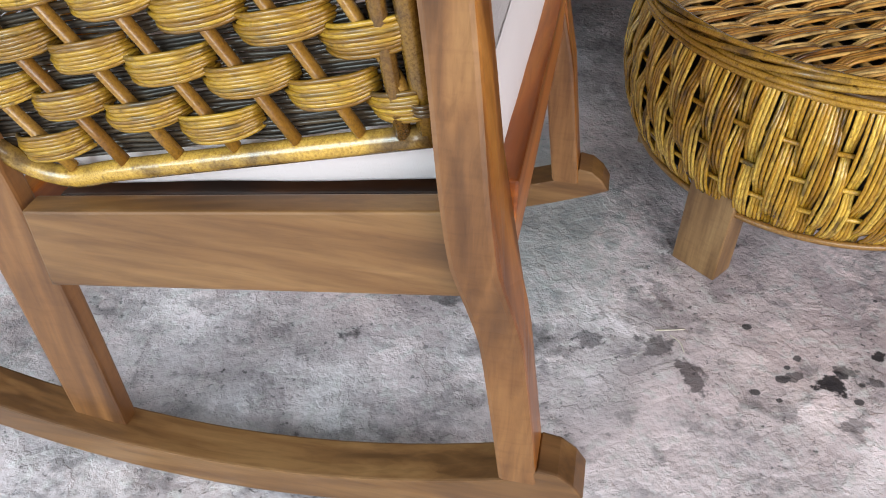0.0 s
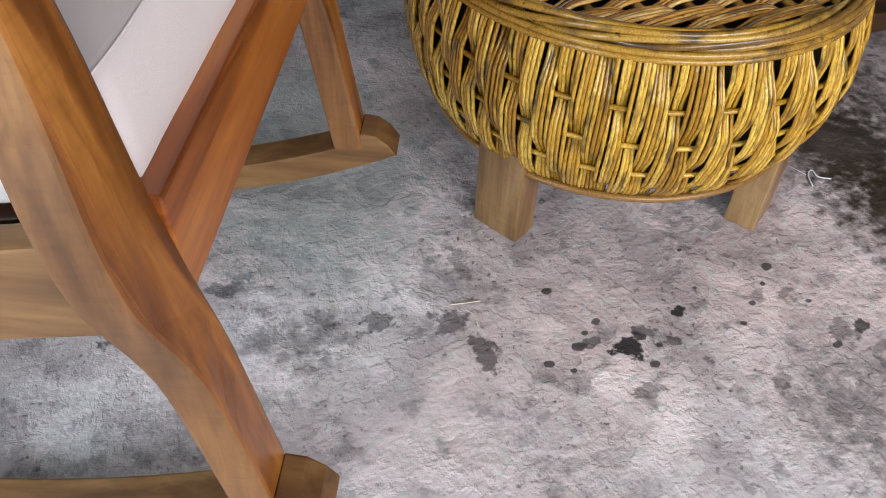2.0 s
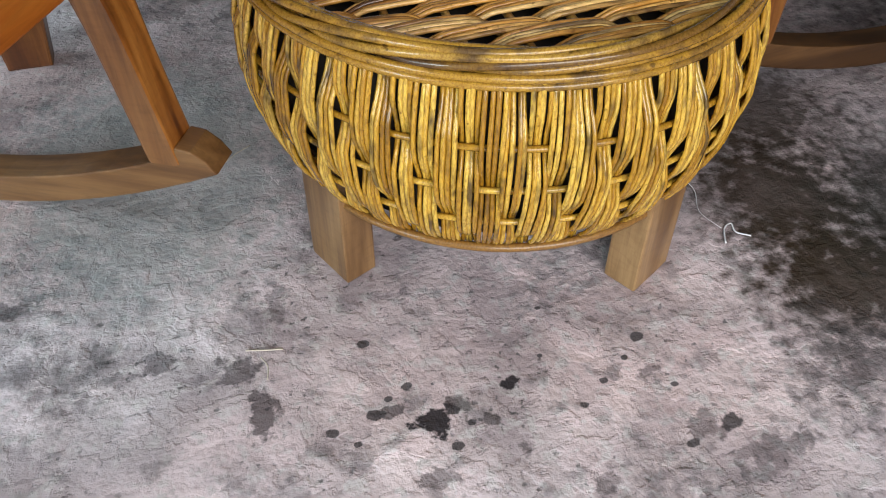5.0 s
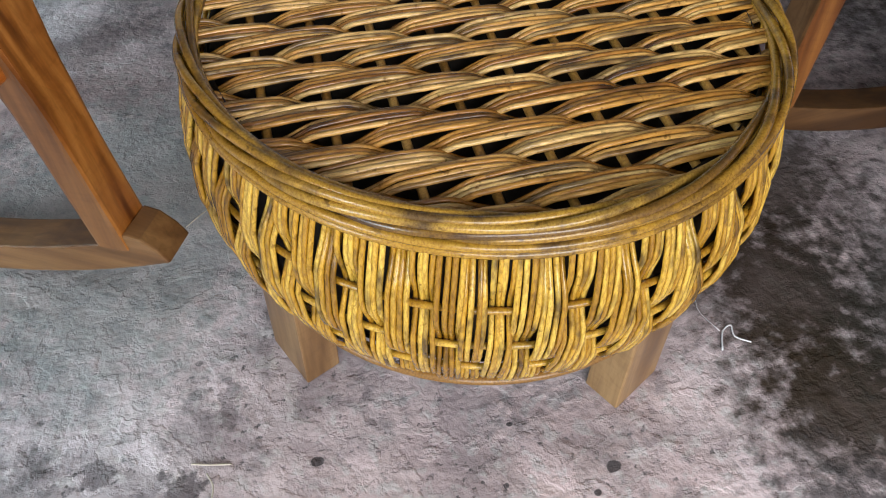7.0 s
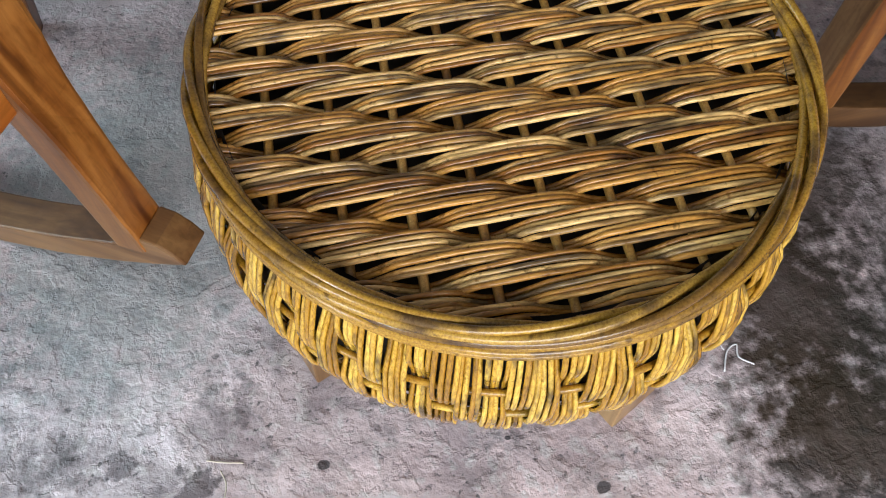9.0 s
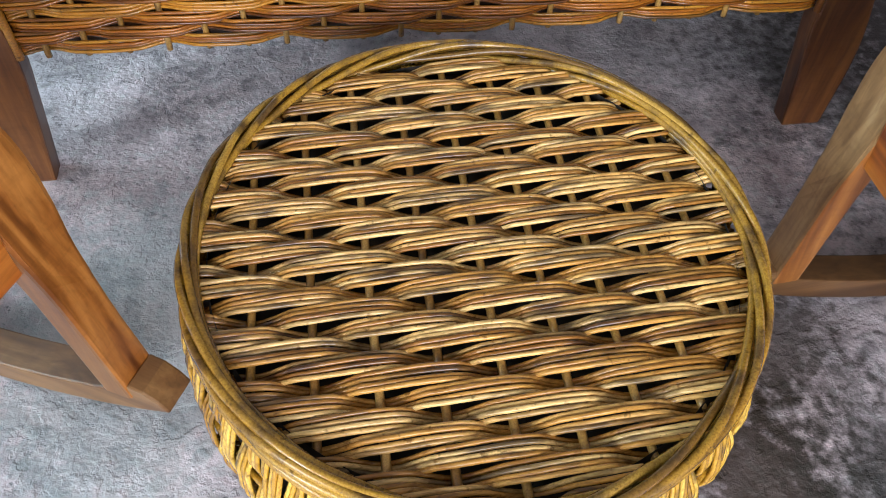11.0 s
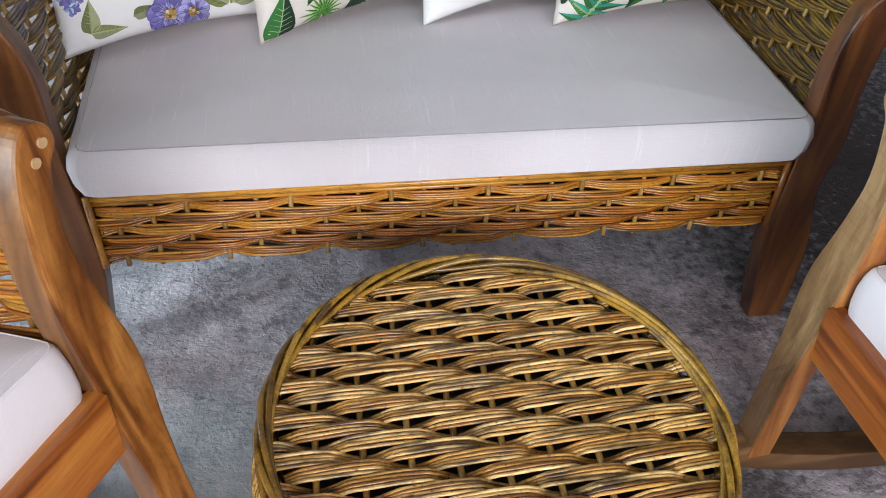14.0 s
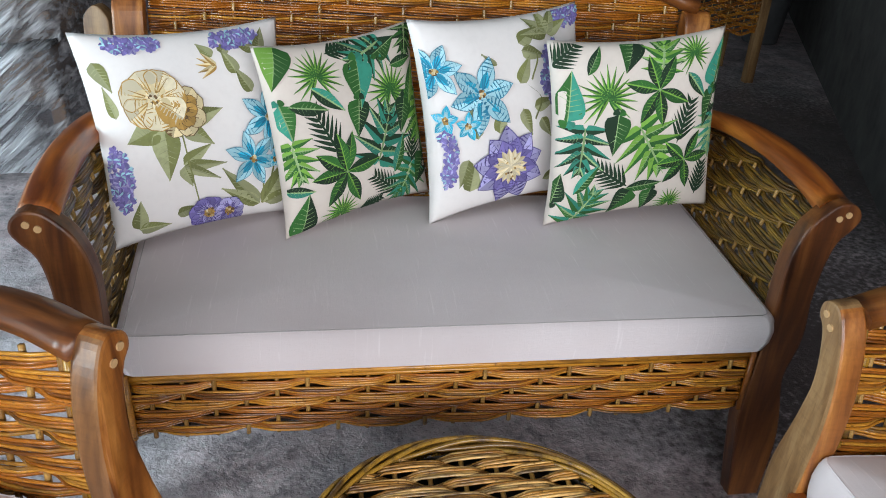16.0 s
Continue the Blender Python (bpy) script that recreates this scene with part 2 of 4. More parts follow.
# dark oil drops on the floor: x, y, half widths, strength
STAINS = [
    (-0.156, -0.331, 0.030, 0.020, 0.95), (-0.058, -0.305, 0.013, 0.012, 0.95), (-0.125, -0.315, 0.018, 0.013, 0.7),
    (-0.20, -0.30, 0.022, 0.015, 0.7), (-0.095, -0.345, 0.012, 0.010, 0.7), (-0.075, -0.39, 0.014, 0.012, 0.6),
    (-0.17, -0.40, 0.022, 0.014, 0.55), (0.06, -0.32, 0.016, 0.014, 0.5), (0.10, -0.335, 0.018, 0.014, 0.55),
    (-0.334, -0.262, 0.018, 0.045, 0.7), (-0.36, -0.20, 0.03, 0.025, 0.6), (0.13, -0.42, 0.03, 0.022, 0.5),
    (-0.45, -0.16, 0.03, 0.022, 0.55), (0.18, -0.47, 0.05, 0.03, 0.45), (-0.30, -0.10, 0.02, 0.04, 0.45),
    (-0.62, -0.02, 0.035, 0.02, 0.6), (-0.78, -0.06, 0.02, 0.015, 0.7), (0.0, -0.45, 0.02, 0.02, 0.45),
]

RED_Z = wood("red_timber_upright", "z", (0.12, 0.033, 0.006), (0.30, 0.102, 0.018), (0.48, 0.20, 0.044))
RED_X = wood("red_timber_long", "x", (0.085, 0.025, 0.006), (0.21, 0.068, 0.014), (0.33, 0.135, 0.033))
RED_Y = wood("red_timber_cross", "y", (0.16, 0.035, 0.005), (0.38, 0.105, 0.012), (0.52, 0.19, 0.03))
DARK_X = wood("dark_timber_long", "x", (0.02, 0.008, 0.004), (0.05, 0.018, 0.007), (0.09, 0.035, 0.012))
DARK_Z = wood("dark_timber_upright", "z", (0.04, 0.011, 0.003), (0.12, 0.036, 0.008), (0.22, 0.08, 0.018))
BROWN_X = wood("brown_timber_long", "x", (0.095, 0.042, 0.013), (0.185, 0.088, 0.03), (0.26, 0.138, 0.052), 0.42)
BROWN_Z = wood("brown_timber_upright", "z", (0.10, 0.04, 0.012), (0.21, 0.09, 0.028), (0.30, 0.145, 0.05), 0.42)
TAN_Z = wood("tan_timber_upright", "z", (0.16, 0.08, 0.03), (0.27, 0.15, 0.06), (0.37, 0.225, 0.10), 0.45)
PEG = plain("peg_timber", (0.52, 0.33, 0.16), 0.45, 80, 0.15)
GOLD = cane("golden_cane", (0.38, 0.19, 0.014), (0.60, 0.335, 0.03), (0.80, 0.53, 0.09), (0.04, 0.02, 0.008), 0.25, 0.56, 26, along=(1, 1, 0.2))
TOPCANE = cane("brown_gold_cane", (0.32, 0.125, 0.018), (0.68, 0.335, 0.065), (0.92, 0.60, 0.22), (0.04, 0.014, 0.008), 0.24, 0.525, 15, along=(0.12, 1, 1))
AMBER = cane("amber_cane", (0.20, 0.06, 0.005), (0.50, 0.165, 0.013), (0.68, 0.32, 0.035), (0.03, 0.014, 0.008), 0.32, 0.56, 6, along=(0.06, 1, 1))
OLIVE = cane("olive_gold_cane", (0.08, 0.036, 0.005), (0.21, 0.11, 0.011), (0.36, 0.21, 0.028), (0.022, 0.014, 0.008), 0.34, 0.51, 14, along=(1, 0.06, 1))
RIM = cane("rim_cane", (0.17, 0.085, 0.015), (0.44, 0.24, 0.026), (0.6, 0.38, 0.08), (0.07, 0.038, 0.02), 0.27, 0.52, 16)
BAND = cane("band_gold_cane", (0.21, 0.10, 0.006), (0.34, 0.18, 0.011), (0.44, 0.26, 0.022), (0.05, 0.03, 0.012), 0.45, 0.58, 16, along=(0.1, 1, 1))
# Rods behind the bands: smoke and shade both put into the colour.
SMOKE_SHADE = cane("smoked_cane", (0.02, 0.012, 0.006), (0.035, 0.021, 0.009), (0.06, 0.038, 0.016), (0.01, 0.008, 0.006), 0.7, 0.47, 13, along=(0.06, 1, 1))
PALEGOLD = cane("pale_gold_stave", (0.24, 0.11, 0.015), (0.30, 0.15, 0.02), (0.38, 0.21, 0.04), (0.2, 0.08, 0.02), 0.36, 0.62, 20)
STAVE = cane("pale_stave_cane", (0.28, 0.14, 0.03), (0.42, 0.23, 0.05), (0.56, 0.34, 0.10), (0.1, 0.04, 0.016), 0.38, 0.62, 20)
# Near-black: puts shade into backings behind the weave; also colours the bucket wire.
NEAR_BLACK = plain("near_black", (0.014, 0.009, 0.006), 0.9, 60, 0.4)
SEAT = linen("grey_beige_linen", (0.83, 0.75, 0.765))
SEAM = linen("seam_linen", (0.52, 0.48, 0.48))
FLOOR = concrete_floor()
WALL = plain("rough_grey_render", (0.075, 0.072, 0.068), 0.85, 6, 0.45)
ROOF = plain("dull_roof_sheet", (0.22, 0.21, 0.20), 0.7, 4, 0.3)


# ---- builders ----
def mesh_of(name, verts, faces, material, smooth=True):
    me = bpy.data.meshes.new(name)
    me.from_pydata(verts, [], faces)
    me.materials.append(material)
    if smooth:
        me.polygons.foreach_set("use_smooth", [True] * len(me.polygons))
    me.update()
    return me


def part(name, shape, material, parent=None, label=""):
    """One mesh object from a bmesh or from a (verts, faces) pair, under a thing or a part."""
    if isinstance(shape, tuple):
        me = mesh_of(name, shape[0], shape[1], material)
    else:
        me = bpy.data.meshes.new(name)
        bmesh.ops.recalc_face_normals(shape, faces=shape.faces)
        shape.to_mesh(me)
        shape.free()
        me.materials.append(material)
    ob = new(name, me)
    ob.parent = parent
    return tagged(ob, label)


def thing(name, m, label, category, group=""):
    ob = new(name)
    ob.empty_display_size = 0.1
    ob.matrix_basis = m
    return tagged(ob, label, category, group)


def box(x0, x1, y0, y1, z0, z1, bevel=0.004, segments=2):
    bm = bmesh.new()
    bmesh.ops.create_cube(bm, size=1)
    for v in bm.verts:
        v.co = Vector(((x0 + x1) / 2 + v.co.x * (x1 - x0), (y0 + y1) / 2 + v.co.y * (y1 - y0), (z0 + z1) / 2 + v.co.z * (z1 - z0)))
    if bevel:
        bmesh.ops.bevel(bm, geom=bm.edges[:], offset=bevel, segments=segments, profile=0.6, affect="EDGES")
    return bm


def board(outline, place, thick, bevel=0.004):
    """A board cut to an outline. place(a, b, c) lays outline point a, b at depth c into space."""
    bm = bmesh.new()
    front = [bm.verts.new(place(a, b, 0.0)) for a, b in outline]
    back = [bm.verts.new(place(a, b, thick)) for a, b in outline]
    f, g = bm.faces.new(front), bm.faces.new(back[::-1])
    n = len(outline)
    for k in range(n):
        bm.faces.new((front[k], back[k], back[(k + 1) % n], front[(k + 1) % n]))
    bmesh.ops.recalc_face_normals(bm, faces=bm.faces)
    if bevel:
        edges = [e for e in bm.edges if f in e.link_faces or g in e.link_faces]
        bmesh.ops.bevel(bm, geom=edges, offset=bevel, segments=2, profile=0.6, affect="EDGES")
    return bm


def smooth_line(points, steps=6):
    """A Catmull-Rom line through points of any dimension."""
    pts = [np.array(p, float) for p in points]
    pts = [2 * pts[0] - pts[1], *pts, 2 * pts[-1] - pts[-2]]
    out = []
    for a, b, c, d in zip(pts, pts[1:], pts[2:], pts[3:]):
        for k in range(steps):
            s = k / steps
            out.append(0.5 * (2 * b + (c - a) * s + (2 * a - 5 * b + 4 * c - d) * s**2 + (3 * b - a - 3 * c + d) * s**3))
    return [tuple(p) for p in out] + [tuple(pts[-2])]


def tubes(paths, radius, sides=6, closed=False, squash=1.0):
    """Rods along paths of 3D points, each an island of its own."""
    verts, faces = [], []
    for path in paths:
        p = np.array(path, float)
        if closed:
            tan = np.roll(p, -1, 0) - np.roll(p, 1, 0)
        else:
            tan = np.gradient(p, axis=0)
        tan /= np.linalg.norm(tan, axis=1)[:, None] + 1e-12
        ref = np.array([0.0, 0.0, 1.0]) if abs(tan[:, 2]).mean() < 0.8 else np.array([1.0, 0.0, 0.0])
        side = np.cross(tan, ref)
        side /= np.linalg.norm(side, axis=1)[:, None] + 1e-12
        up = np.cross(side, tan)
        start, n = len(verts), len(p)
        for k in range(sides):
            a = 2 * math.pi * k / sides
            ring = p + radius * (math.cos(a) * side + math.sin(a) * squash * up)
            verts.extend(map(tuple, ring))
        for k in range(sides):
            u, w = start + k * n, start + (k + 1) % sides * n
            for j in range(n if closed else n - 1):
                jj = (j + 1) % n
                faces.append((u + j, u + jj, w + jj, w + j))
        if not closed:
            faces.append(tuple(start + k * n for k in range(sides)))
            faces.append(tuple(start + k * n + n - 1 for k in reversed(range(sides))))
    return verts, faces


def ease_in(q):
    q = max(0.0, min(1.0, q))
    return q * q * (3 - 2 * q)


def weave(p):
    """Height, spread and sideways shift of a bundle that dives under a stave at p = 0 and 3."""
    p %= 3
    d = min(p, 3 - p)
    up = -1.1 + 1.8 * ease_in(d / 0.8) + 0.35 * ease_in((d - 0.3) / 1.2)
    spread = 0.94 + 0.2 * ease_in(d / 1.2)
    return up, spread, -math.sin(2 * math.pi * p / 3)


def twill(parent, lay, span, rows, row, stave, count, radius, stave_radius, material, stave_material,
          first_stave=0.0, phase=0, step=1, form=weave, drift=0.42, squash=1.0, low=0, v_span=None, depth=1.0):
    """Woven cane: bundles of rods that pass over two staves and under one. lay(u, v, h) gives the place;
    span(v) gives where the bundle at v starts and ends."""
    amp = depth * (radius + stave_radius)
    gap = row / count
    for i in range(low, low + rows):
        v = i * row
        u0, u1 = span(v)
        if u1 - u0 < stave:
            continue
        n = max(4, int((u1 - u0) / stave * 9))
        lean = random.uniform(-0.03, 0.03)
        for k in range(count):
            wob, jump = random.uniform(-0.13, 0.13), random.uniform(-0.3, 0.3) * radius
            line = []
            for j in range(n + 1):
                u = u0 + (u1 - u0) * j / n
                p = ((u - first_stave) / stave + step * i + phase) % 3
                up, spread, shift = form(p)
                q = k - (count - 1) / 2
                h = amp * up + jump - 0.12 * radius * abs(q) + 0.25 * radius * math.sin(u * 31 + i * 5 + k * 2)
                off = (q + wob) * gap * spread + (drift + math.copysign(lean, drift)) * row * shift
                line.append(lay(u, v + off, h))
            part("cane", tubes([line], radius * random.uniform(0.9, 1.08), 6, squash=squash), material, parent)
    va, vb = v_span if v_span else (low * row, (low + rows - 1) * row)
    us = [span(v) for v in np.linspace(va, vb, 9)]
    lo, hi = min(a for a, _ in us), max(b for _, b in us)
    k = math.ceil((lo - first_stave) / stave)
    while first_stave + k * stave < hi:
        u = first_stave + k * stave
        vs = [v for v in np.linspace(va, vb, 25) if span(v)[0] < u < span(v)[1]]
        if len(vs) > 3:
            line = []
            for v in np.linspace(vs[0], vs[-1], max(6, int(abs(vs[-1] - vs[0]) / row * 2))):
                line.append(lay(u, v, 0.0))
            part("stave", tubes([line], stave_radius, 6, squash=squash), stave_material, parent)
        k += 1


def cushion(sx, sy, sz, crown, nx=28, ny=18, corner=0.028, flare=0.0):
    """A boxed seat cushion, its top and bottom crowned and its sides bulging; the base lies at z 0. flare: how much wider the rear is."""
    verts, faces = [], []
    rings = [(0.0, 0.965, 0), (0.06, 0.985, 0), (0.3, 1.0, 0), (0.6, 1.005, 0), (0.84, 0.998, 0), (0.95, 0.988, 0), (1.0, 0.972, 0)]
    ease = lambda q: 0.35 * (2 * q - 1) + 0.65 * math.sin((q - 0.5) * math.pi)
    edge = []
    for k in range(nx):
        edge.append((ease(k / nx), -1.0))
    for k in range(ny):
        edge.append((1.0, ease(k / ny)))
    for k in range(nx):
        edge.append((-ease(k / nx), 1.0))
    for k in range(ny):
        edge.append((-1.0, -ease(k / ny)))

    def soft(a, b):
        ca, cb = a * sx / 2, b * sy / 2
        qx, qy = max(abs(ca) - (sx / 2 - corner), 0), max(abs(cb) - (sy / 2 - corner), 0)
        d = math.hypot(qx, qy)
        if d > corner:
            ca = math.copysign(sx / 2 - corner + qx * corner / d, ca)
            cb = math.copysign(sy / 2 - corner + qy * corner / d, cb)
        return ca, cb

    n = len(edge)
    for z, grow, _ in rings:
        for a, b in edge:
            x, y = soft(a, b)
            wob = 0.0025 * noise.noise(Vector((x * 9, y * 9, z * 2)))
            verts.append((x * grow + wob, y * grow + wob, z * sz + (0.004 * noise.noise(Vector((x * 6, y * 6, 5))) if z > 0.5 else 0)))
    for r in range(len(rings) - 1):
        for k in range(n):
            a, b = r * n + k, r * n + (k + 1) % n
            faces.append((a, b, b + n, a + n))
    top = (len(rings) - 1) * n
    previous = [top + k for k in range(n)]
    for s in (0.985, 0.95, 0.85, 0.68, 0.45, 0.2):
        ring = []
        for a, b in edge:
            x, y = soft(a, b)
            lift = crown * (1 - s**2.6)
            ring.append(len(verts))
            verts.append((x * s * 0.98, y * s * 0.98, sz + lift + 0.004 * noise.noise(Vector((x * s * 6, y * s * 6, 5)))))
        for k in range(n):
            faces.append((previous[k], previous[(k + 1) % n], ring[(k + 1) % n], ring[k]))
        previous = ring
    faces.append(tuple(previous))
    faces.append(tuple(reversed(range(n))))
    verts = [(x * (1 + flare * (y / sy + 0.5)), y, z) for x, y, z in verts]
    seam = [verts[top + k] for k in range(n)]
    return (verts, faces), seam


# ---- the shed ----
def structure(name, bm, material, label, category):
    ob = part(name, bm, material)
    return tagged(ob, label, category, kind="structure")


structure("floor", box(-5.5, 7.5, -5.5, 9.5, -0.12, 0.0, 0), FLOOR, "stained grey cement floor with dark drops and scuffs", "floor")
bm = box(0, 0.2, -2.2, 5.6, 0, 3.0, 0)
bm.transform(pose(2.62, 3.0, 0, 0, 0, -25.5))
structure("wall_east", bm, WALL, "dark rough rendered wall at the side of the shed", "wall")
# Unseen wall, added to close this side and keep sky light out.
structure("wall_south_east", box(1.72, 1.92, -5.5, 0.9, 0, 3.0, 0), WALL, "dark rough rendered wall closing the shed", "wall")
structure("wall_north", box(-5.5, 7.5, 7.2, 7.4, 0, 3.0, 0), WALL, "dark grey rendered wall behind the furniture", "wall")
structure("ceiling", box(-5.6, 7.6, -3.2, 7.6, 3.0, 3.1, 0), ROOF, "dull grey sheet roof over the shed", "ceiling")


# ---- round coffee table ----
def table_radius(z):
    zs = (0.115, 0.13, 0.17, 0.21, 0.25, 0.30, 0.34, 0.38)
    rs = (0.266, 0.276, 0.298, 0.311, 0.318, 0.316, 0.307, 0.294)
    return float(np.interp(z, zs, rs))


def coffee_table():
    tb = thing("coffee_table", pose(0.036, 0.065, 0) @ Matrix.Diagonal((0.985, 1.03, 1, 1)),
               "round golden woven cane coffee table on four timber block legs", "table")
    for a in (205, 299, 25, 119):
        bm = box(-0.0235, 0.0235, -0.039, 0.039, 0.0, 0.19, 0.003)
        bm.transform(pose(0, 0, 0, 0, 0, a) @ pose(0.266, 0, 0))
        part("leg", bm, TAN_Z, tb, "square tan timber leg")
    # wooden disc that carries the weave, shade of the gaps put into its colour
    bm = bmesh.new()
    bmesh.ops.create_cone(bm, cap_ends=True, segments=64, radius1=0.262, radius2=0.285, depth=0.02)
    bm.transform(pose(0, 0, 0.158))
    part("base_board", bm, NEAR_BLACK, tb)
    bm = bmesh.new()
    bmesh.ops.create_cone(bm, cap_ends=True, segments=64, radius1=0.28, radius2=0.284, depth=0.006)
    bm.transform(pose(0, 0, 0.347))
    part("top_board", bm, NEAR_BLACK, tb)
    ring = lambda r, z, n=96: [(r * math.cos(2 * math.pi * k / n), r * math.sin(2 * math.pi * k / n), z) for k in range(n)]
    # lining in near-black, standing for shade between the strands
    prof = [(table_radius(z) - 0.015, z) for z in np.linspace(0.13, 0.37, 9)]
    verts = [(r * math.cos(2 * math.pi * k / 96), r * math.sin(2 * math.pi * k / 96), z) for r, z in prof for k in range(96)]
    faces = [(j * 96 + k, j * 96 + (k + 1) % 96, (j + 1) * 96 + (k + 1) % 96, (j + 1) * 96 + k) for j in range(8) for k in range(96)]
    part("inner_wall", (verts, faces), NEAR_BLACK, tb, "smoke-darkened inner cane wall")
    hoops = (0.185, 0.238, 0.29)
    for z in hoops:
        part("hoop", tubes([ring(table_radius(z) - 0.001, z)], 0.0036, 6, closed=True), GOLD, tb)
    # strands of four rods, over two hoops and under the third
    bundles = 90
    shapes = {}
    for j in range(3):
        for k in range(4):
            line = []
            for z in np.linspace(0.13, 0.360, 31):
                up, spread, shift = weave((z - hoops[0]) / 0.0525 + j)
                q = k - 1.5
                a = 2 * math.pi / bundles * (q / 4 * (0.42 + 0.55 * spread) + 0.03 * shift)
                r = table_radius(z) + 0.0066 * up * ease_in((z - 0.122) / 0.03) + 0.0006 * math.sin(z * 60 + k * 3) - 0.0005 * abs(q)
                line.append((r * math.cos(a), r * math.sin(a), z))
            shapes[j, k] = mesh_of("strand", *tubes([line], 0.0028, 7), GOLD)
    for b in range(bundles):
        for k in range(4):
            ob = new("strand", shapes[b % 3, k])
            ob.parent = tb
            ob.matrix_basis = pose(0, 0, 0, random.uniform(-0.2, 0.2), 0, 360 * b / bundles + 1.5 + random.uniform(-0.1, 0.1))
    # hoops that close the wall below and above
    part("bottom_hoop", tubes([ring(0.281, 0.127)], 0.0052, 8, closed=True), STAVE, tb)
    part("upper_hoop", tubes([ring(0.3085, 0.354), ring(0.3095, 0.3625)], 0.0044, 7, closed=True), RIM, tb)
    # rolled border of rods laid in a slow spiral
    for k in range(6):
        line = []
        for j in range(240):
            a = 2 * math.pi * j / 240
            w = 2 * math.pi * (k / 6) + 3 * a + 0.5 * math.sin(5 * a + k)
            rr, rz = 0.0082, 0.0095
            line.append(((0.3015 + rr * math.cos(w)) * math.cos(a), (0.3015 + rr * math.cos(w)) * math.sin(a), 0.3765 + rz * math.sin(w)))
        part("border_cane", tubes([line], 0.0046, 6, closed=True), RIM, tb)

    def span(v):
        y = v / 0.297
        if abs(y) >= 0.985:
            return 0.0, 0.0
        half = 0.297 * math.sqrt(1 - y * y)
        return -half, half

    # ticks of the staves run on a lattice of 60 mm by three rows
    twill(tb, lambda u, v, h: (u, v, 0.3625 + h), span, 29, 0.0198, 0.0600, 4, 0.00275, 0.0046, TOPCANE, STAVE,
          first_stave=-0.237, phase=1, step=1, depth=1.2, drift=0.06, low=-14, v_span=(-0.292, 0.292))
    return tb


coffee_table()


# ---- settee ----
MID = 0.07


def settee():
    st = thing("settee", pose(MID, 0, 0), "timber and woven cane settee with a grey linen seat", "sofa")
    outer = [(0.742, 0.0), (0.748, 0.13), (0.742, 0.21), (0.725, 0.295), (0.719, 0.345), (0.733, 0.41), (0.737, 0.46), (0.731, 0.53), (0.736, 0.61), (0.748, 0.66), (0.772, 0.69), (0.784, 0.712)]
    crown = [(0.776, 0.735), (0.755, 0.747), (0.728, 0.744)]
    inner = [(0.704, 0.725), (0.676, 0.69), (0.656, 0.617), (0.655, 0.497), (0.645, 0.385), (0.638, 0.25), (0.648, 0.153), (0.668, 0.0)]
    line = smooth_line(outer + crown + inner, 4)
    for side in (1, -1):
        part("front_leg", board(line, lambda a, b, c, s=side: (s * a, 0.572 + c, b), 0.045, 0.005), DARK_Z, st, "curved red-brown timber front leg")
        for x, z in ((0.745, 0.716), (0.763, 0.724)):
            bm = bmesh.new()
            bmesh.ops.create_cone(bm, cap_ends=True, segments=16, radius1=0.0065, radius2=0.0065, depth=0.004)
            bm.transform(pose(side * (x - 0.01), 0.5715, z, 90))
            part("peg", bm, PEG, st, "pale round timber peg")
        # arm: a bowed rail from the front leg back to the rear post
        path = smooth_line([(0.742, 0.60, 0.727), (0.748, 0.72, 0.748), (0.752, 0.88, 0.756), (0.742, 1.05, 0.748), (0.715, 1.22, 0.726)], 5)
        verts, faces = [], []
        prof = [(-0.034, -0.014), (-0.036, 0.004), (-0.024, 0.016), (0.0, 0.021), (0.024, 0.016), (0.036, 0.004), (0.034, -0.014), (0.0, -0.018)]
        for x, y, z in path:
            verts += [(side * (x + a), y, z + b) for a, b in prof]
        m = len(prof)
        for j in range(len(path) - 1):
            for k in range(m):
                f = (j * m + k, j * m + (k + 1) % m, (j + 1) * m + (k + 1) % m, (j + 1) * m + k)
                faces.append(f if side > 0 else f[::-1])
        faces += [tuple(range(m)), tuple(range(len(verts) - m, len(verts)))]
        part("arm", (verts, faces), RED_Y, st, "broad polished timber arm")
        # rear post
        rear = smooth_line([(1.18, 0.0), (1.19, 0.3), (1.205, 0.6), (1.24, 0.88), (1.255, 0.955), (1.28, 0.978), (1.303, 0.96)], 4) + \
            smooth_line([(1.288, 0.88), (1.255, 0.6), (1.24, 0.3), (1.23, 0.0)], 4)
        part("rear_post", board(rear, lambda a, b, c, s=side: (s * (0.664 + c), a, b), 0.07, 0.006), RED_Z, st)
        # side rail of the seat
        part("side_rail", box(side * 0.665 - 0.016, side * 0.665 + 0.016, 0.617, 1.19, 0.30, 0.40), RED_Y, st)

        def lay_arm(u, v, h, s=side):
            z = 0.415 + v
            flare = 0.675 + 0.05 * u + 0.055 * max(0.0, (z - 0.415) / 0.31) ** 1.5
            return s * (flare - h), 0.628 + u, z

        twill(st, lay_arm, lambda v: (0.0, 0.56), 14, 0.0222, 0.062, 4, 0.0033, 0.0046, OLIVE, STAVE, first_stave=0.03, phase=side, step=side, drift=0.05 * side, low=0)
        part("side_rod", tubes([[lay_arm(0.0, z, 0.0) for z in np.linspace(-0.01, 0.31, 8)], [lay_arm(0.0, -0.008, 0), lay_arm(0.56, -0.008, 0)]], 0.007, 7), OLIVE, st)
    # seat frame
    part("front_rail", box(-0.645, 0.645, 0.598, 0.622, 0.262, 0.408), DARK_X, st)
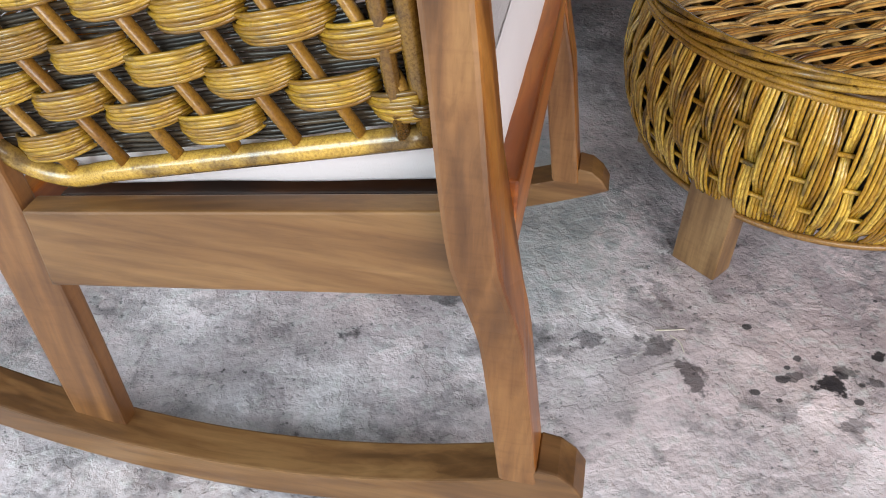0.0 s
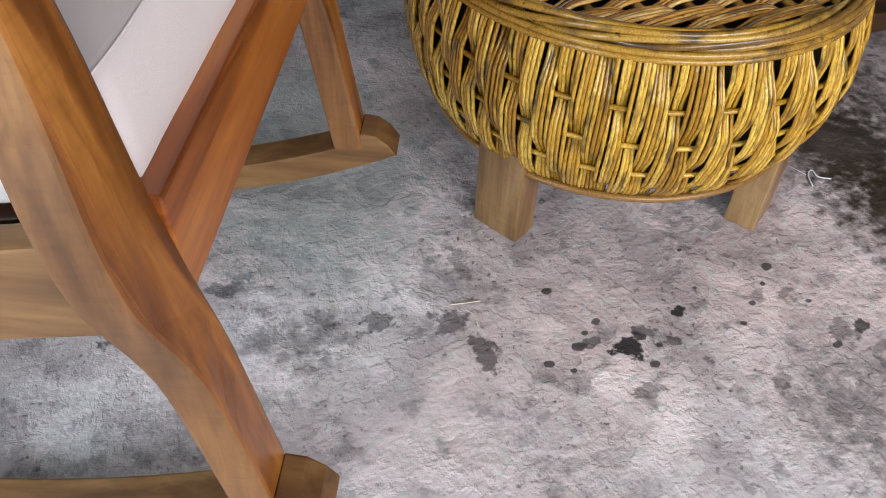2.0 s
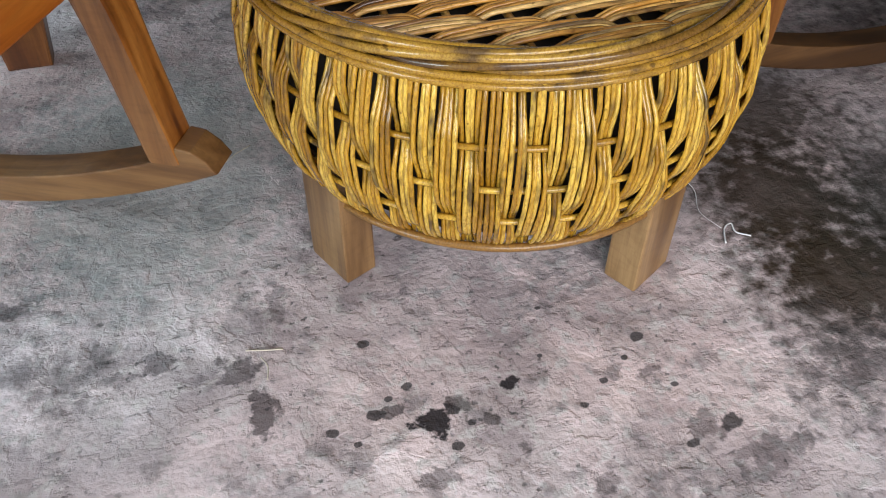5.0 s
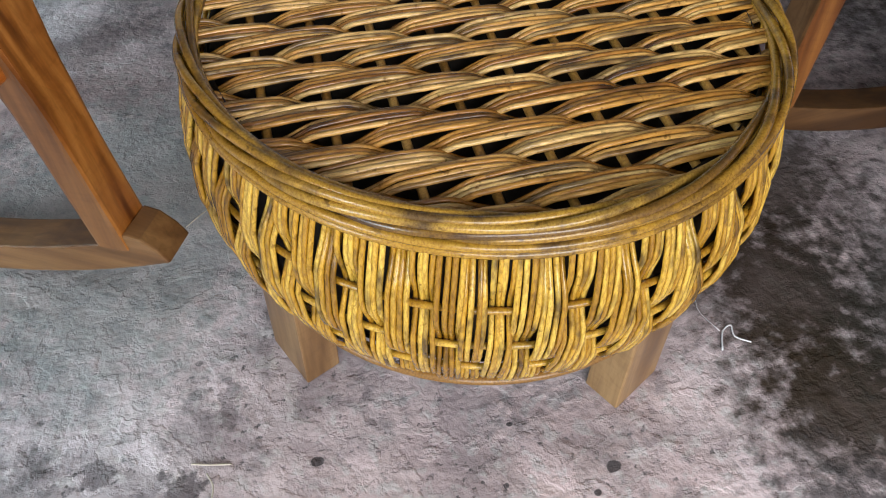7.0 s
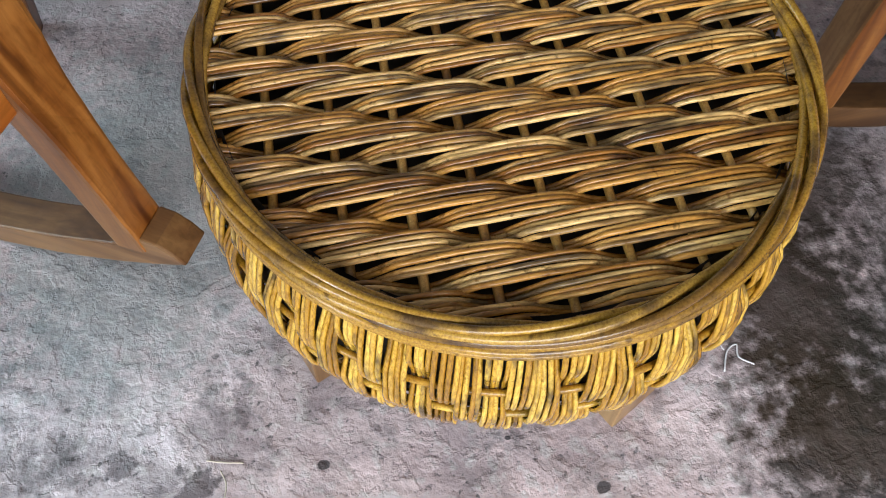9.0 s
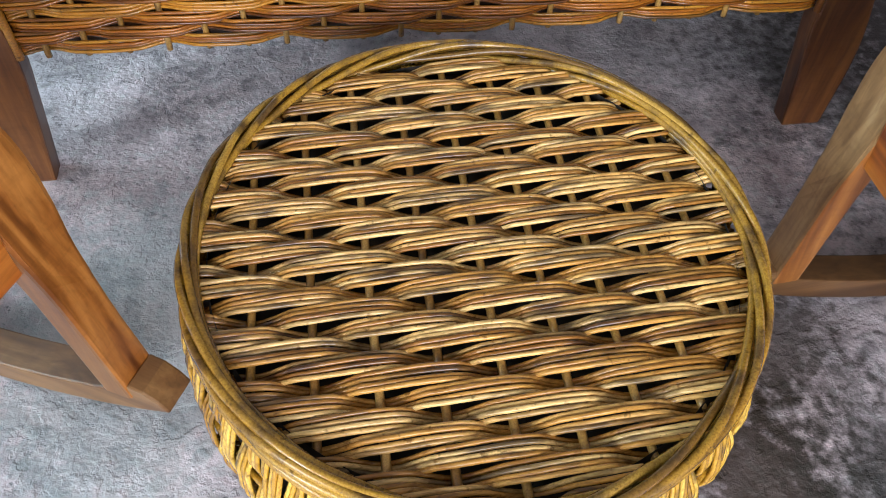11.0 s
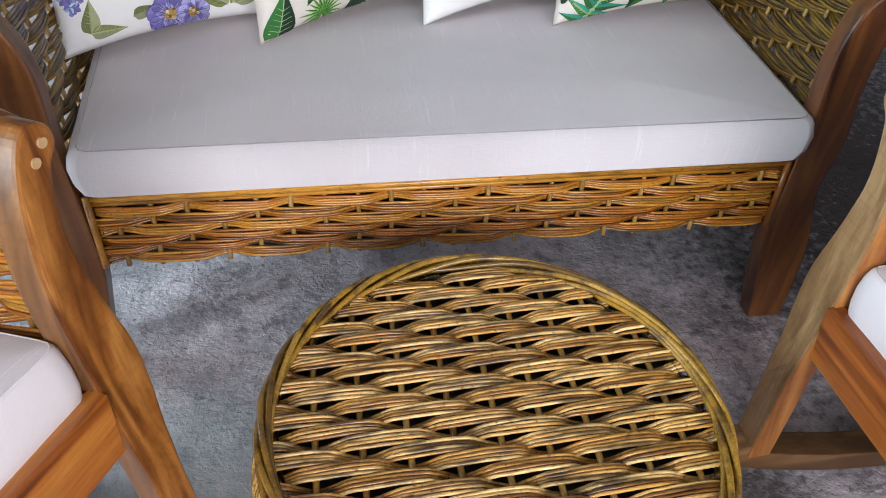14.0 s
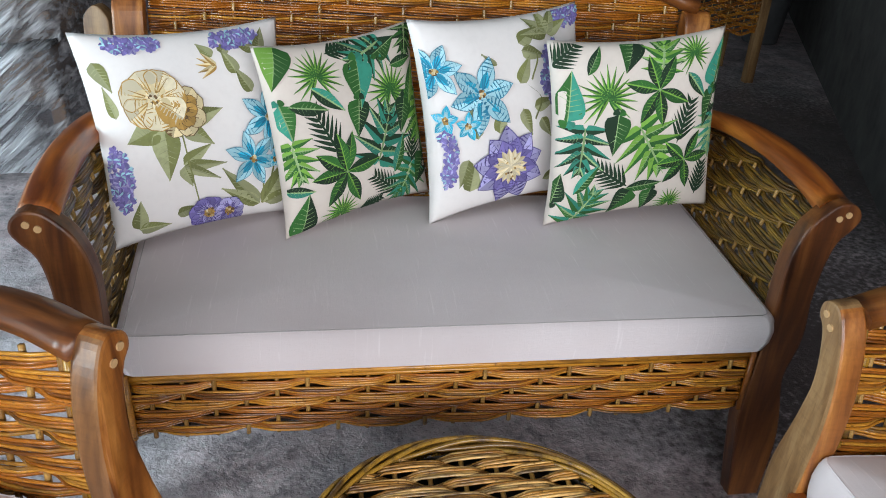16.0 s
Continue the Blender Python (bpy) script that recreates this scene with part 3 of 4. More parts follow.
    part("rear_rail", box(-0.645, 0.645, 1.19, 1.215, 0.28, 0.40), RED_X, st)
    part("seat_board", box(-0.65, 0.65, 0.60, 1.19, 0.385, 0.41, 0.002), RED_X, st)
    # woven apron with its rods
    lay = lambda u, v, h: (u, 0.582 - h, 0.2695 + v)
    twill(st, lay, lambda v: (-0.628, 0.628), 6, 0.0205, 0.0593, 4, 0.0028, 0.0048, AMBER, STAVE, first_stave=-0.594, phase=0, step=-1, drift=-0.04, v_span=(-0.017, 0.122), depth=0.9)
    part("apron_rod", tubes([[(-0.632, 0.578, 0.400), (0.632, 0.578, 0.400)]], 0.0062, 8), AMBER, st)
    part("apron_rod", tubes([[(-0.630, 0.580, 0.389), (0.630, 0.580, 0.389)]], 0.0045, 8), AMBER, st)
    for s in (-1, 1):
        part("apron_stile", tubes([[(s * 0.632, 0.573, 0.258), (s * 0.634, 0.573, 0.408)]], 0.0065, 8), AMBER, st)
    # woven back
    lay = lambda u, v, h: (u, 1.20 + 0.12 * (v / 0.65) - h, 0.42 + v)
    twill(st, lay, lambda v: (-0.66, 0.66), 29, 0.0222, 0.0680, 4, 0.003, 0.0046, AMBER, STAVE, first_stave=-0.6, phase=1, step=2, drift=-0.05, depth=1.1)
    crest = smooth_line([(-0.70, 1.285, 0.985), (-0.45, 1.315, 1.06), (0, 1.325, 1.10), (0.45, 1.315, 1.06), (0.70, 1.285, 0.985)], 6)
    part("crest_rail", tubes([crest], 0.026, 10, squash=0.8), RED_X, st, "arched timber crest rail")
    return st


settee()

shape, seam = cushion(1.30, 0.64, 0.092, 0.020, corner=0.018, flare=0.075)
seat = thing("seat_cushion", pose(MID + 0.006, 0.874, 0.412), "long grey-beige linen box cushion on the settee", "cushion")
part("cover", shape, SEAT, seat)
part("piping", tubes([seam], 0.0011, 6, closed=True), SEAM, seat, "thin sewn edge seam")


# ---- rocking chairs ----
def two_tone(ob, material):
    """Gives the faces that look to either side of a board a second timber."""
    ob.data.materials.append(material)
    for f in ob.data.polygons:
        if abs(f.normal.y) > 0.6:
            f.material_index = 1


def rocking_chair(front, flank, dark_side):
    """front, flank: timber of the post's front and of its sides; the third: which side panel is darkened for smoke and
    shade behind its bands.
    """
    ch = thing("rocking_chair", Matrix(), "red-brown timber rocking chair with woven cane sides", "chair", "rocking chairs beside the table")
    low = lambda s: 0.107 * ((s + 0.45) / 0.45) ** 2
    under = [(s, low(s)) for s in np.linspace(-0.98, 0.0, 24)]
    nose = [(-0.012, 0.125), (-0.03, 0.139), (-0.05, 0.142)]
    over = [(s, low(s) + 0.045) for s in np.linspace(-0.075, -0.96, 22)]
    lean = lambda z: float(np.interp(z, (0.1, 0.315, 0.417, 0.63, 0.78), (-0.046, -0.078, -0.104, -0.135, -0.148)))
    outer = [(0.308, 0.118), (0.305, 0.25), (0.309, 0.337), (0.323, 0.415), (0.322, 0.48), (0.306, 0.565), (0.297, 0.65), (0.309, 0.722), (0.327, 0.748)]
    crown = [(0.324, 0.77), (0.303, 0.78), (0.283, 0.772)]
    inner = [(0.264, 0.735), (0.25, 0.675), (0.242, 0.585), (0.245, 0.49), (0.247, 0.40), (0.25, 0.3), (0.252, 0.116)]
    line = smooth_line(outer + crown + inner, 4)
    slope = lambda s: 0.455 + 0.166 * (s + 0.14)
    for side in (1, -1):
        part("rocker", board(under + nose + over, lambda a, b, c, s=side: (a, s * 0.255 + s * c, b), 0.052, 0.003), BROWN_X, ch, "curved timber rocker")
        post = part("front_post", board(line, lambda a, b, c, s=side: (lean(b) - c, s * a, b), 0.042, 0.005), front, ch, "shaped two-tone timber front post")
        two_tone(post, flank)
        for w, z in ((0.293, 0.742), (0.309, 0.757)):
            bm = bmesh.new()
            bmesh.ops.create_cone(bm, cap_ends=True, segments=16, radius1=0.006, radius2=0.006, depth=0.004)
            bm.transform(pose(lean(z) + 0.0005, side * w, z, 0, 90))
            part("peg", bm, PEG, ch, "pale round timber peg")
        rear = smooth_line([(-0.548, 0.045), (-0.562, 0.29), (-0.59, 0.5), (-0.66, 0.8), (-0.72, 1.0)], 4) + smooth_line([(-0.775, 1.0), (-0.725, 0.8), (-0.655, 0.5), (-0.63, 0.29), (-0.615, 0.05)], 4)
        part("rear_post", board(rear, lambda a, b, c, s=side: (a, s * (0.260 + c), b), 0.024, 0.004), BROWN_Z, ch)
        rail = [(-0.135, slope(-0.135)), (-0.135, slope(-0.135) - 0.094), (-0.56, slope(-0.56) - 0.094), (-0.56, slope(-0.56))]
        part("side_rail", board(rail, lambda a, b, c, s=side: (a, s * (0.268 + c), b), 0.028, 0.003), BROWN_X, ch)
        verts, faces = [], []
        prof = [(-0.032, -0.012), (-0.034, 0.004), (-0.022, 0.014), (0.0, 0.018), (0.022, 0.014), (0.034, 0.004), (0.032, -0.012), (0.0, -0.015)]
        path = smooth_line([(-0.185, 0.296, 0.762), (-0.30, 0.312, 0.768), (-0.45, 0.315, 0.752), (-0.64, 0.292, 0.72)], 5)
        for x, y, z in path:
            verts += [(x, side * (y + a), z + b) for a, b in prof]
        m = len(prof)
        for j in range(len(path) - 1):
            for k in range(m):
                f = (j * m + k, j * m + (k + 1) % m, (j + 1) * m + (k + 1) % m, (j + 1) * m + k)
                faces.append(f[::-1] if side > 0 else f)
        faces += [tuple(range(m)), tuple(range(len(verts) - m, len(verts)))]
        part("arm", (verts, faces), RED_X, ch, "broad polished timber arm")

        def lay_side(u, v, h, s=side):
            x = -0.172 - u - 0.12 * v
            return x, s * (0.268 + 0.03 * (v / 0.25) + h), slope(x) + 0.062 + v

        sag = lambda u: 0.004 - 0.105 * u
        if side == dark_side:
            # broad bands over every third leaning stave, before rods darkened for smoke and shade
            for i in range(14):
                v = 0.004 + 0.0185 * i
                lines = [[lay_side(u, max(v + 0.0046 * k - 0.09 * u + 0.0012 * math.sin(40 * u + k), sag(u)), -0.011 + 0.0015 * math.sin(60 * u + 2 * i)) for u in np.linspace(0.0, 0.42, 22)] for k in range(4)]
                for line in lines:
                    part("smoked_cane", tubes([line], 0.0023, 5), SMOKE_SHADE, ch)
            for j in range(-1, 6):
                foot = 0.059 + 0.06 * j
                at = lambda v, foot=foot: foot + 0.4 * v
                part("stave", tubes([[lay_side(at(v), v, 0.0) for v in np.linspace(max(0.0, -foot / 0.4) + sag(foot), 0.235, 8) if at(v) > 0.0]], 0.0075, 8, squash=0.55), PALEGOLD, ch)
                for m in range(-2, 5):
                    v = 0.041 + 0.0145 * j + 0.06 * m
                    if v < sag(at(v)) + 0.012 or v > 0.23:
                        continue
                    for k in range(8):
                        q = k - 3.5
                        wob, near = random.uniform(-0.0006, 0.0006), random.uniform(0.92, 1.06)
                        line = []
                        for w in np.linspace(-1, 1, 13):
                            u = at(v) + 0.040 * near * w
                            h = 0.0095 - 0.0195 * abs(w) ** 3 - 0.00015 * q * q
                            line.append(lay_side(max(u, 0.004), v - 0.09 * (u - at(v)) + q * (0.0036 - 0.0007 * w * w) + wob, h))
                        part("cane", tubes([line], 0.0022, 6), BAND, ch)
        else:
            twill(ch, lay_side, lambda v: (0.0, 0.385 + 0.2 * v), 11, 0.0215, 0.062, 4, 0.003, 0.005, AMBER, STAVE, first_stave=0.03, phase=side, step=-1, drift=-0.05, v_span=(-0.01, 0.235), depth=-1.0)
        bottom = smooth_line([lay_side(u, sag(u) - 0.010, 0) for u in (0.0, 0.1, 0.2, 0.3, 0.36)] + [lay_side(0.41, -0.014, 0), lay_side(0.435, 0.04, 0), lay_side(0.45, 0.13, 0), lay_side(0.46, 0.235, 0)], 4)
        part("panel_rod", tubes([bottom], 0.0105, 9), RIM, ch, "thick golden cane edge rod")
        part("panel_rod", tubes([[lay_side(0.002, v, 0) for v in np.linspace(-0.012, 0.235, 6)]], 0.009, 9), RIM, ch, "thick golden cane edge rod")
        part("panel_rod", tubes([[lay_side(0.022, v, 0.003) for v in np.linspace(-0.004, 0.235, 6)]], 0.007, 9), RIM, ch)
        part("binding", tubes([[lay_side(0.012 * math.cos(a), 0.02 + 0.0006 * a, 0.013 * math.sin(a)) for a in np.linspace(0, 18, 50)]], 0.002, 5), OLIVE, ch)
    part("front_rail", box(-0.128, -0.10, -0.25, 0.25, 0.355, 0.46, 0.003), RED_Y, ch, "orange-brown timber seat rail")
    part("rear_rail", box(-0.60, -0.575, -0.262, 0.262, 0.29, 0.38, 0.003), RED_Y, ch)
    bm = box(-0.56, -0.11, -0.25, 0.25, -0.012, 0.0, 0.002)
    bm.transform(pose(0, 0, slope(0) - 0.013, 0, -9.4, 0))
    part("seat_board", bm, DARK_X, ch)
    lay = lambda u, v, h: (-0.60 - 0.30 * v + h, u, 0.44 + v)
    twill(ch, lay, lambda v: (-0.262, 0.262), 23, 0.0225, 0.06, 4, 0.0029, 0.005, AMBER, AMBER, first_stave=-0.24, phase=0, step=1, drift=0.05)
    part("crest_rail", box(-0.775, -0.735, -0.30, 0.30, 0.96, 1.02, 0.012, 3), RED_Y, ch)
    return ch


chair_poses = [pose(-0.459, -0.19, 0, 0, 0, -27.8), pose(0.482, -0.097, 0.004, 0, 0, 181.35) @ pose(-0.45, 0, 0, 0, 5.2, 0) @ pose(0.45, 0, 0)]
chair = rocking_chair(RED_Z, BROWN_Z, -1)
chair.matrix_basis = chair_poses[0]
chair["label"] = "red-brown timber rocking chair with a thick cane side panel"
other = rocking_chair(TAN_Z, RED_Z, 0)
other.matrix_basis = chair_poses[1]
other["label"] = "lighter-fronted timber rocking chair by the dark floor stain"
for m in chair_poses:
    shape, seam = cushion(0.46, 0.492, 0.09, 0.018, 16, 16, 0.02)
    pad = thing("chair_cushion", m @ pose(-0.343, 0, 0.414, 0, -9.4, 0), "pale linen box cushion on a rocking chair seat", "cushion", "rocking chair cushions")
    part("cover", shape, SEAT, pad)
    part("piping", tubes([seam], 0.0011, 6, closed=True), SEAT, pad)


# ---- printed pillows ----
WHITE = cloth("cream_print_cloth", (0.82, 0.79, 0.78), 0.0, worn=0.94)
SAND = cloth("sand_print_cloth", (0.70, 0.63, 0.57), 0.0, worn=0.92)
INKS = {
    "green": cloth("ink_leaf_green", (0.028, 0.13, 0.022)), "dark": cloth("ink_deep_green", (0.008, 0.036, 0.013)),
    "lime": cloth("ink_lime", (0.20, 0.42, 0.06)), "teal": cloth("ink_teal", (0.04, 0.27, 0.19)),
    "vein": cloth("ink_pale_vein", (0.30, 0.45, 0.20)), "olive": cloth("ink_olive", (0.22, 0.24, 0.08)),
    "sage": cloth("ink_sage", (0.36, 0.38, 0.2)), "blue": cloth("ink_sky_blue", (0.03, 0.43, 0.66)),
    "sea": cloth("ink_deep_blue", (0.02, 0.2, 0.34)), "pale": cloth("ink_pale_blue", (0.38, 0.66, 0.76)), "purple": cloth("ink_violet", (0.20, 0.17, 0.46)),
    "deep": cloth("ink_indigo", (0.08, 0.06, 0.24)), "mauve": cloth("ink_mauve", (0.40, 0.38, 0.66)), "ochre": cloth("ink_ochre", (0.42, 0.25, 0.06)),
    "cream": cloth("ink_cream", (0.78, 0.70, 0.5)), "butter": cloth("ink_butter", (0.74, 0.62, 0.36)), "umber": cloth("ink_umber", (0.14, 0.08, 0.03)),
}
HALF = 0.23


def pillow_face(u, v, lift=0.0, back=False):
    """A place on the pillow's front: u to the right and v up, both from -1 to 1."""
    pull = 0.085
    x = HALF * u * (1 - pull * (1 - v * v) * abs(u))
    z = HALF * v * (1 - pull * (1 - u * u) * abs(v))
    fat = 0.066 * (max(0.0, 1 - u**2) * max(0.0, 1 - v**2)) ** 0.42
    fold = 0.004 * noise.noise(Vector((u * 2.4, v * 2.4, 3.0 if back else 1.0))) * (1 - max(abs(u), abs(v)) ** 4)
    y = -(fat + fold + lift)
    return (x, -y if back else y, z)


class Print:
    """Flat shapes laid on a pillow's face, gathered by ink."""

    def __init__(self):
        self.inks = {}
        self.layer = 0

    def strip(self, ink, left, right):
        verts, faces = self.inks.setdefault(ink, ([], []))
        rise = 0.0005 + 0.000006 * self.layer
        start = len(verts)
        for a, b in zip(left, right):
            for p in (a, b):
                u, v = max(-0.985, min(0.985, p[0])), max(-0.985, min(0.985, p[1]))
                verts.append(pillow_face(u, v, rise))
        for k in range(len(left) - 1):
            q = start + 2 * k
            faces.append((q, q + 1, q + 3, q + 2))

    def leaf(self, u, v, angle, length, width, one="green", two="dark", vein="vein", bend=0.0, tip=0.55, round_end=False):
        """A pointed leaf from its stalk at u, v: two halves in two inks and a pale midrib."""
        self.layer += 1
        steps = 10
        mid, out, inn = [], [], []
        for k in range(steps + 1):
            s = k / steps
            a = radians(angle) + bend * (s - 0.5)
            x, y = u + length * s * math.cos(a), v + length * s * math.sin(a)
            w = width * math.sin(math.pi * min(1, s ** tip)) * (1 - 0.12 * s) + 0.002
            if round_end:
                w = width * (0.25 + 0.75 * min(1.0, 1.7 * s)) * math.sqrt(max(0.0, 1 - max(0.0, (s - 0.6) / 0.4) ** 2.2)) + 0.001
            nx, ny = -math.sin(a), math.cos(a)
            mid.append((x, y))
            out.append((x + nx * w, y + ny * w))
            inn.append((x - nx * w, y - ny * w))
        self.strip(one, out, mid)
        self.strip(two, mid, inn)
        if vein:
            self.layer += 1
            t = 0.006
            self.strip(vein, [(x + t, y + t) for x, y in mid], [(x - t, y - t) for x, y in mid])
            for k in (2, 3, 4, 5, 6):
                for side in (out, inn):
                    x, y = mid[k]
                    j = min(k + 1, steps)
                    ex, ey = x + 0.8 * (side[j][0] - x), y + 0.8 * (side[j][1] - y)
                    self.strip(vein, [(x, y + 0.004), (ex, ey)], [(x, y - 0.004), (ex, ey - 0.002)])

    def fan(self, u, v, angle, length, count=15, spread=250, one="lime", two="green"):
        for k in range(count):
            self.leaf(u, v, angle + spread * (k / (count - 1) - 0.5), length * random.uniform(0.8, 1.05), 0.055 * length, one, two, None)

    def fern(self, u, v, angle, length, ink="dark", count=7):
        a = radians(angle)
        for k in range(count):
            s = (k + 0.6) / count
            x, y = u + length * s * math.cos(a), v + length * s * math.sin(a)
            for side in (1, -1):
                self.leaf(x, y, angle + side * 42, length * 0.55 * (1.1 - 0.6 * s), 0.01 + 0.018 * length, ink, ink, None)
        self.leaf(u, v, angle, length * 1.1, 0.014, ink, ink, None)

    def monstera(self, u, v, angle, length, one="green", two="dark"):
        """A split leaf: fingers on both sides of a rib."""
        a = radians(angle)
        for k in range(6):
            s = (k + 0.3) / 6
            x, y = u + length * s * math.cos(a), v + length * s * math.sin(a)
            reach = length * (0.62 * math.sin(math.pi * min(1, 0.25 + 0.75 * s)) + 0.14)
            for side in (1, -1):
                self.leaf(x, y, angle + side * (95 - 75 * s), reach, 0.11 * length, one if side > 0 else two, two if side > 0 else one, "vein" if k % 2 else None, tip=0.4)
        self.leaf(u, v, angle, length * 1.15, 0.012, "vein", "vein", None)

    def stem(self, points, ink="olive", width=0.008):
        self.layer += 1
        line = smooth_line(points, 5)
        self.strip(ink, [(x - width, y + width) for x, y in line], [(x + width, y - width) for x, y in line])

    def flower(self, u, v, radius, petals, inks, heart="butter", heart_size=0.3, rows=2, slim=0.42, start=10):
        for row in range(rows):
            r = radius * (1 - 0.28 * row)
            for k in range(petals):
                ang = start + 360 * (k + 0.5 * row) / petals + random.uniform(-6, 6)
                reach = r * random.uniform(0.92, 1.06)
                edge, body, line = inks[row % len(inks)], inks[(row + 1) % len(inks)], inks[-1]
                full = slim > 0.35
                self.leaf(u, v, ang, reach, slim * r, line, line, None, tip=1.0, round_end=full)
                self.leaf(u, v, ang, reach * 0.975, slim * r * 0.94, edge, edge, None, tip=1.0, round_end=full)
                self.leaf(u, v, ang, reach * 0.62, slim * r * 0.5, body, body, None, tip=1.0)
                for turn in (-11, 0, 11):
                    self.leaf(u, v, ang + turn, r * 0.75, 0.016 * r, line, line, None)
        for k in range(15):
            self.leaf(u, v, 24 * k, heart_size * radius * random.uniform(0.85, 1.1), 0.17 * heart_size * radius, heart, "cream" if heart == "butter" else heart, None, tip=1.3)
        for k in range(16):
            ang, d = random.uniform(0, 6.28), random.uniform(0.2, 1.0) * heart_size * radius
            self.disc(u + d * math.cos(ang), v + d * math.sin(ang), 0.014, random.choice(("ochre", "umber", "butter")))

    def disc(self, u, v, r, ink):
        self.layer += 1
        angles = [math.pi * k / 6 for k in range(7)]
        self.strip(ink, [(u + r * math.cos(a), v + r * math.sin(a)) for a in angles], [(u + r * math.cos(a), v - r * math.sin(a)) for a in angles])

    def cluster(self, u, v, ru, rv, count=60):
        for _ in range(count):
            a, d = random.uniform(0, 6.28), math.sqrt(random.random())
            x, y = u + ru * d * math.cos(a), v + rv * d * math.sin(a)
            for k in range(4):
                self.leaf(x, y, 90 * k + random.uniform(0, 90), 0.055, 0.02, random.choice(("purple", "mauve", "purple", "pale")), "purple", None, tip=1.2)


def jungle(p, fans, hearts, splits, ferns, blades, stars):
    """Rain-forest leaves set apart on cream; each motif has its middle at u, v."""
    random.seed(11)
    base = lambda u, v, ang, reach: (lambda size: (u - 0.5 * size * math.cos(radians(ang)), v - 0.5 * size * math.sin(radians(ang)), ang, size))(1.16 * reach)
    for u, v, ang, size in ferns:
        p.fern(*base(u, v, ang, size))
    for u, v, size in fans:
        p.fan(u, v - 0.12 * size, 90, size, 19, 300)
    for u, v, ang, size, one, two in splits:
        p.monstera(*base(u, v, ang, size), one, two)
    for u, v, ang, size, one, two in hearts:
        x, y, g, length = base(u, v, ang, size)
        p.leaf(x, y, g, length, 0.4 * size, one, two, "vein", tip=0.5)
        for side in (1, -1):
            p.leaf(x, y, g + 125 * side, 0.2 * size, 0.11 * size, one if side > 0 else two, one if side > 0 else two, None, tip=1.0, round_end=True)
    for u, v, ang, size, one, two in blades:
        p.leaf(*base(u, v, ang, size), 0.2 * size, one, two, "vein", tip=0.85)
    for u, v, size, angles in stars:
        for ang in angles:
            p.leaf(u, v, ang, size, 0.19 * size, "dark", "green", "lime", tip=1.0)
        p.disc(u, v, 0.018, "vein")


def jungle_fans(p):
    jungle(p, ((-0.42, 0.47, 0.36), (0.58, 0.84, 0.24), (0.42, -0.86, 0.2)),
           ((-0.84, 0.45, 82, 0.46, "green", "teal"), (-0.33, 0.02, 262, 0.38, "green", "dark"), (0.92, 0.66, 80, 0.44, "teal", "green"), (0.82, 0.2, 250, 0.36, "dark", "green"),
            (-0.2, -0.8, 235, 0.34, "green", "dark"), (0.12, -0.82, 260, 0.28, "dark", "green"), (-0.15, 0.86, 250, 0.34, "dark", "green"), (-0.95, -0.55, 80, 0.3, "green", "dark")),
           ((-0.7, -0.12, 265, 0.42, "teal", "dark"), (0.08, -0.15, 300, 0.5, "lime", "green"), (-0.62, -0.82, 60, 0.4, "green", "teal"), (0.9, -0.1, 262, 0.36, "teal", "vein"), (0.22, 0.86, 80, 0.34, "green", "lime")),
           ((0.48, 0.08, 70, 0.4), (-0.33, -0.46, 145, 0.4), (0.78, -0.62, 80, 0.34), (-0.88, 0.85, 40, 0.34)),
           ((-0.63, -0.46, 52, 0.36, "teal", "green"), (0.05, -0.6, 5, 0.36, "dark", "green"), (0.62, 0.47, -50, 0.34, "teal", "dark"), (-0.55, 0.82, 60, 0.3, "dark", "green")),
           ((0.15, 0.47, 0.4, (165, 105, 60, -25, -82, 238)), (0.53, -0.34, 0.36, (60, 5, -80, 225, 183, 140))))


def jungle_hearts(p):
    jungle(p, ((-0.45, 0.68, 0.32), (0.46, 0.37, 0.38), (-0.35, -0.88, 0.26)),
           ((0.04, 0.48, 262, 0.48, "teal", "green"), (-0.05, 0.12, 258, 0.36, "dark", "green"), (-0.87, 0.78, 250, 0.44, "green", "lime"), (0.6, 0.03, 250, 0.36, "green", "dark"),
            (0.82, -0.65, 240, 0.38, "dark", "green"), (-0.8, -0.8, 80, 0.42, "green", "dark"), (0.5, 0.84, 20, 0.34, "dark", "green"), (-0.9, 0.2, 280, 0.34, "green", "teal")),
           ((0.27, -0.14, 65, 0.54, "teal", "dark"), (0.9, 0.0, 262, 0.46, "green", "lime"), (0.55, -0.74, 240, 0.42, "teal", "green"), (-0.86, -0.2, 280, 0.34, "lime", "green"),
            (0.22, 0.82, 200, 0.42, "teal", "dark"), (0.85, 0.86, 250, 0.3, "green", "dark")),
           ((-0.46, 0.03, 115, 0.46), (0.72, -0.35, 75, 0.38), (0.25, -0.72, 140, 0.38), (-0.1, 0.9, 10, 0.3), (0.05, -0.95, 20, 0.26)),
           ((-0.62, 0.32, -12, 0.4, "green", "dark"), (-0.38, 0.38, -40, 0.4, "teal", "dark"), (0.7, 0.62, 5, 0.34, "dark", "green"), (0.82, 0.36, 70, 0.42, "green", "lime"),
            (0.47, -0.38, 65, 0.42, "teal", "green"), (-0.86, -0.52, -10, 0.3, "dark", "teal"), (0.95, -0.3, 70, 0.26, "dark", "green")),
           ((-0.28, -0.42, 0.44, (75, 8, -68, 235, 182, 145, 100)),))


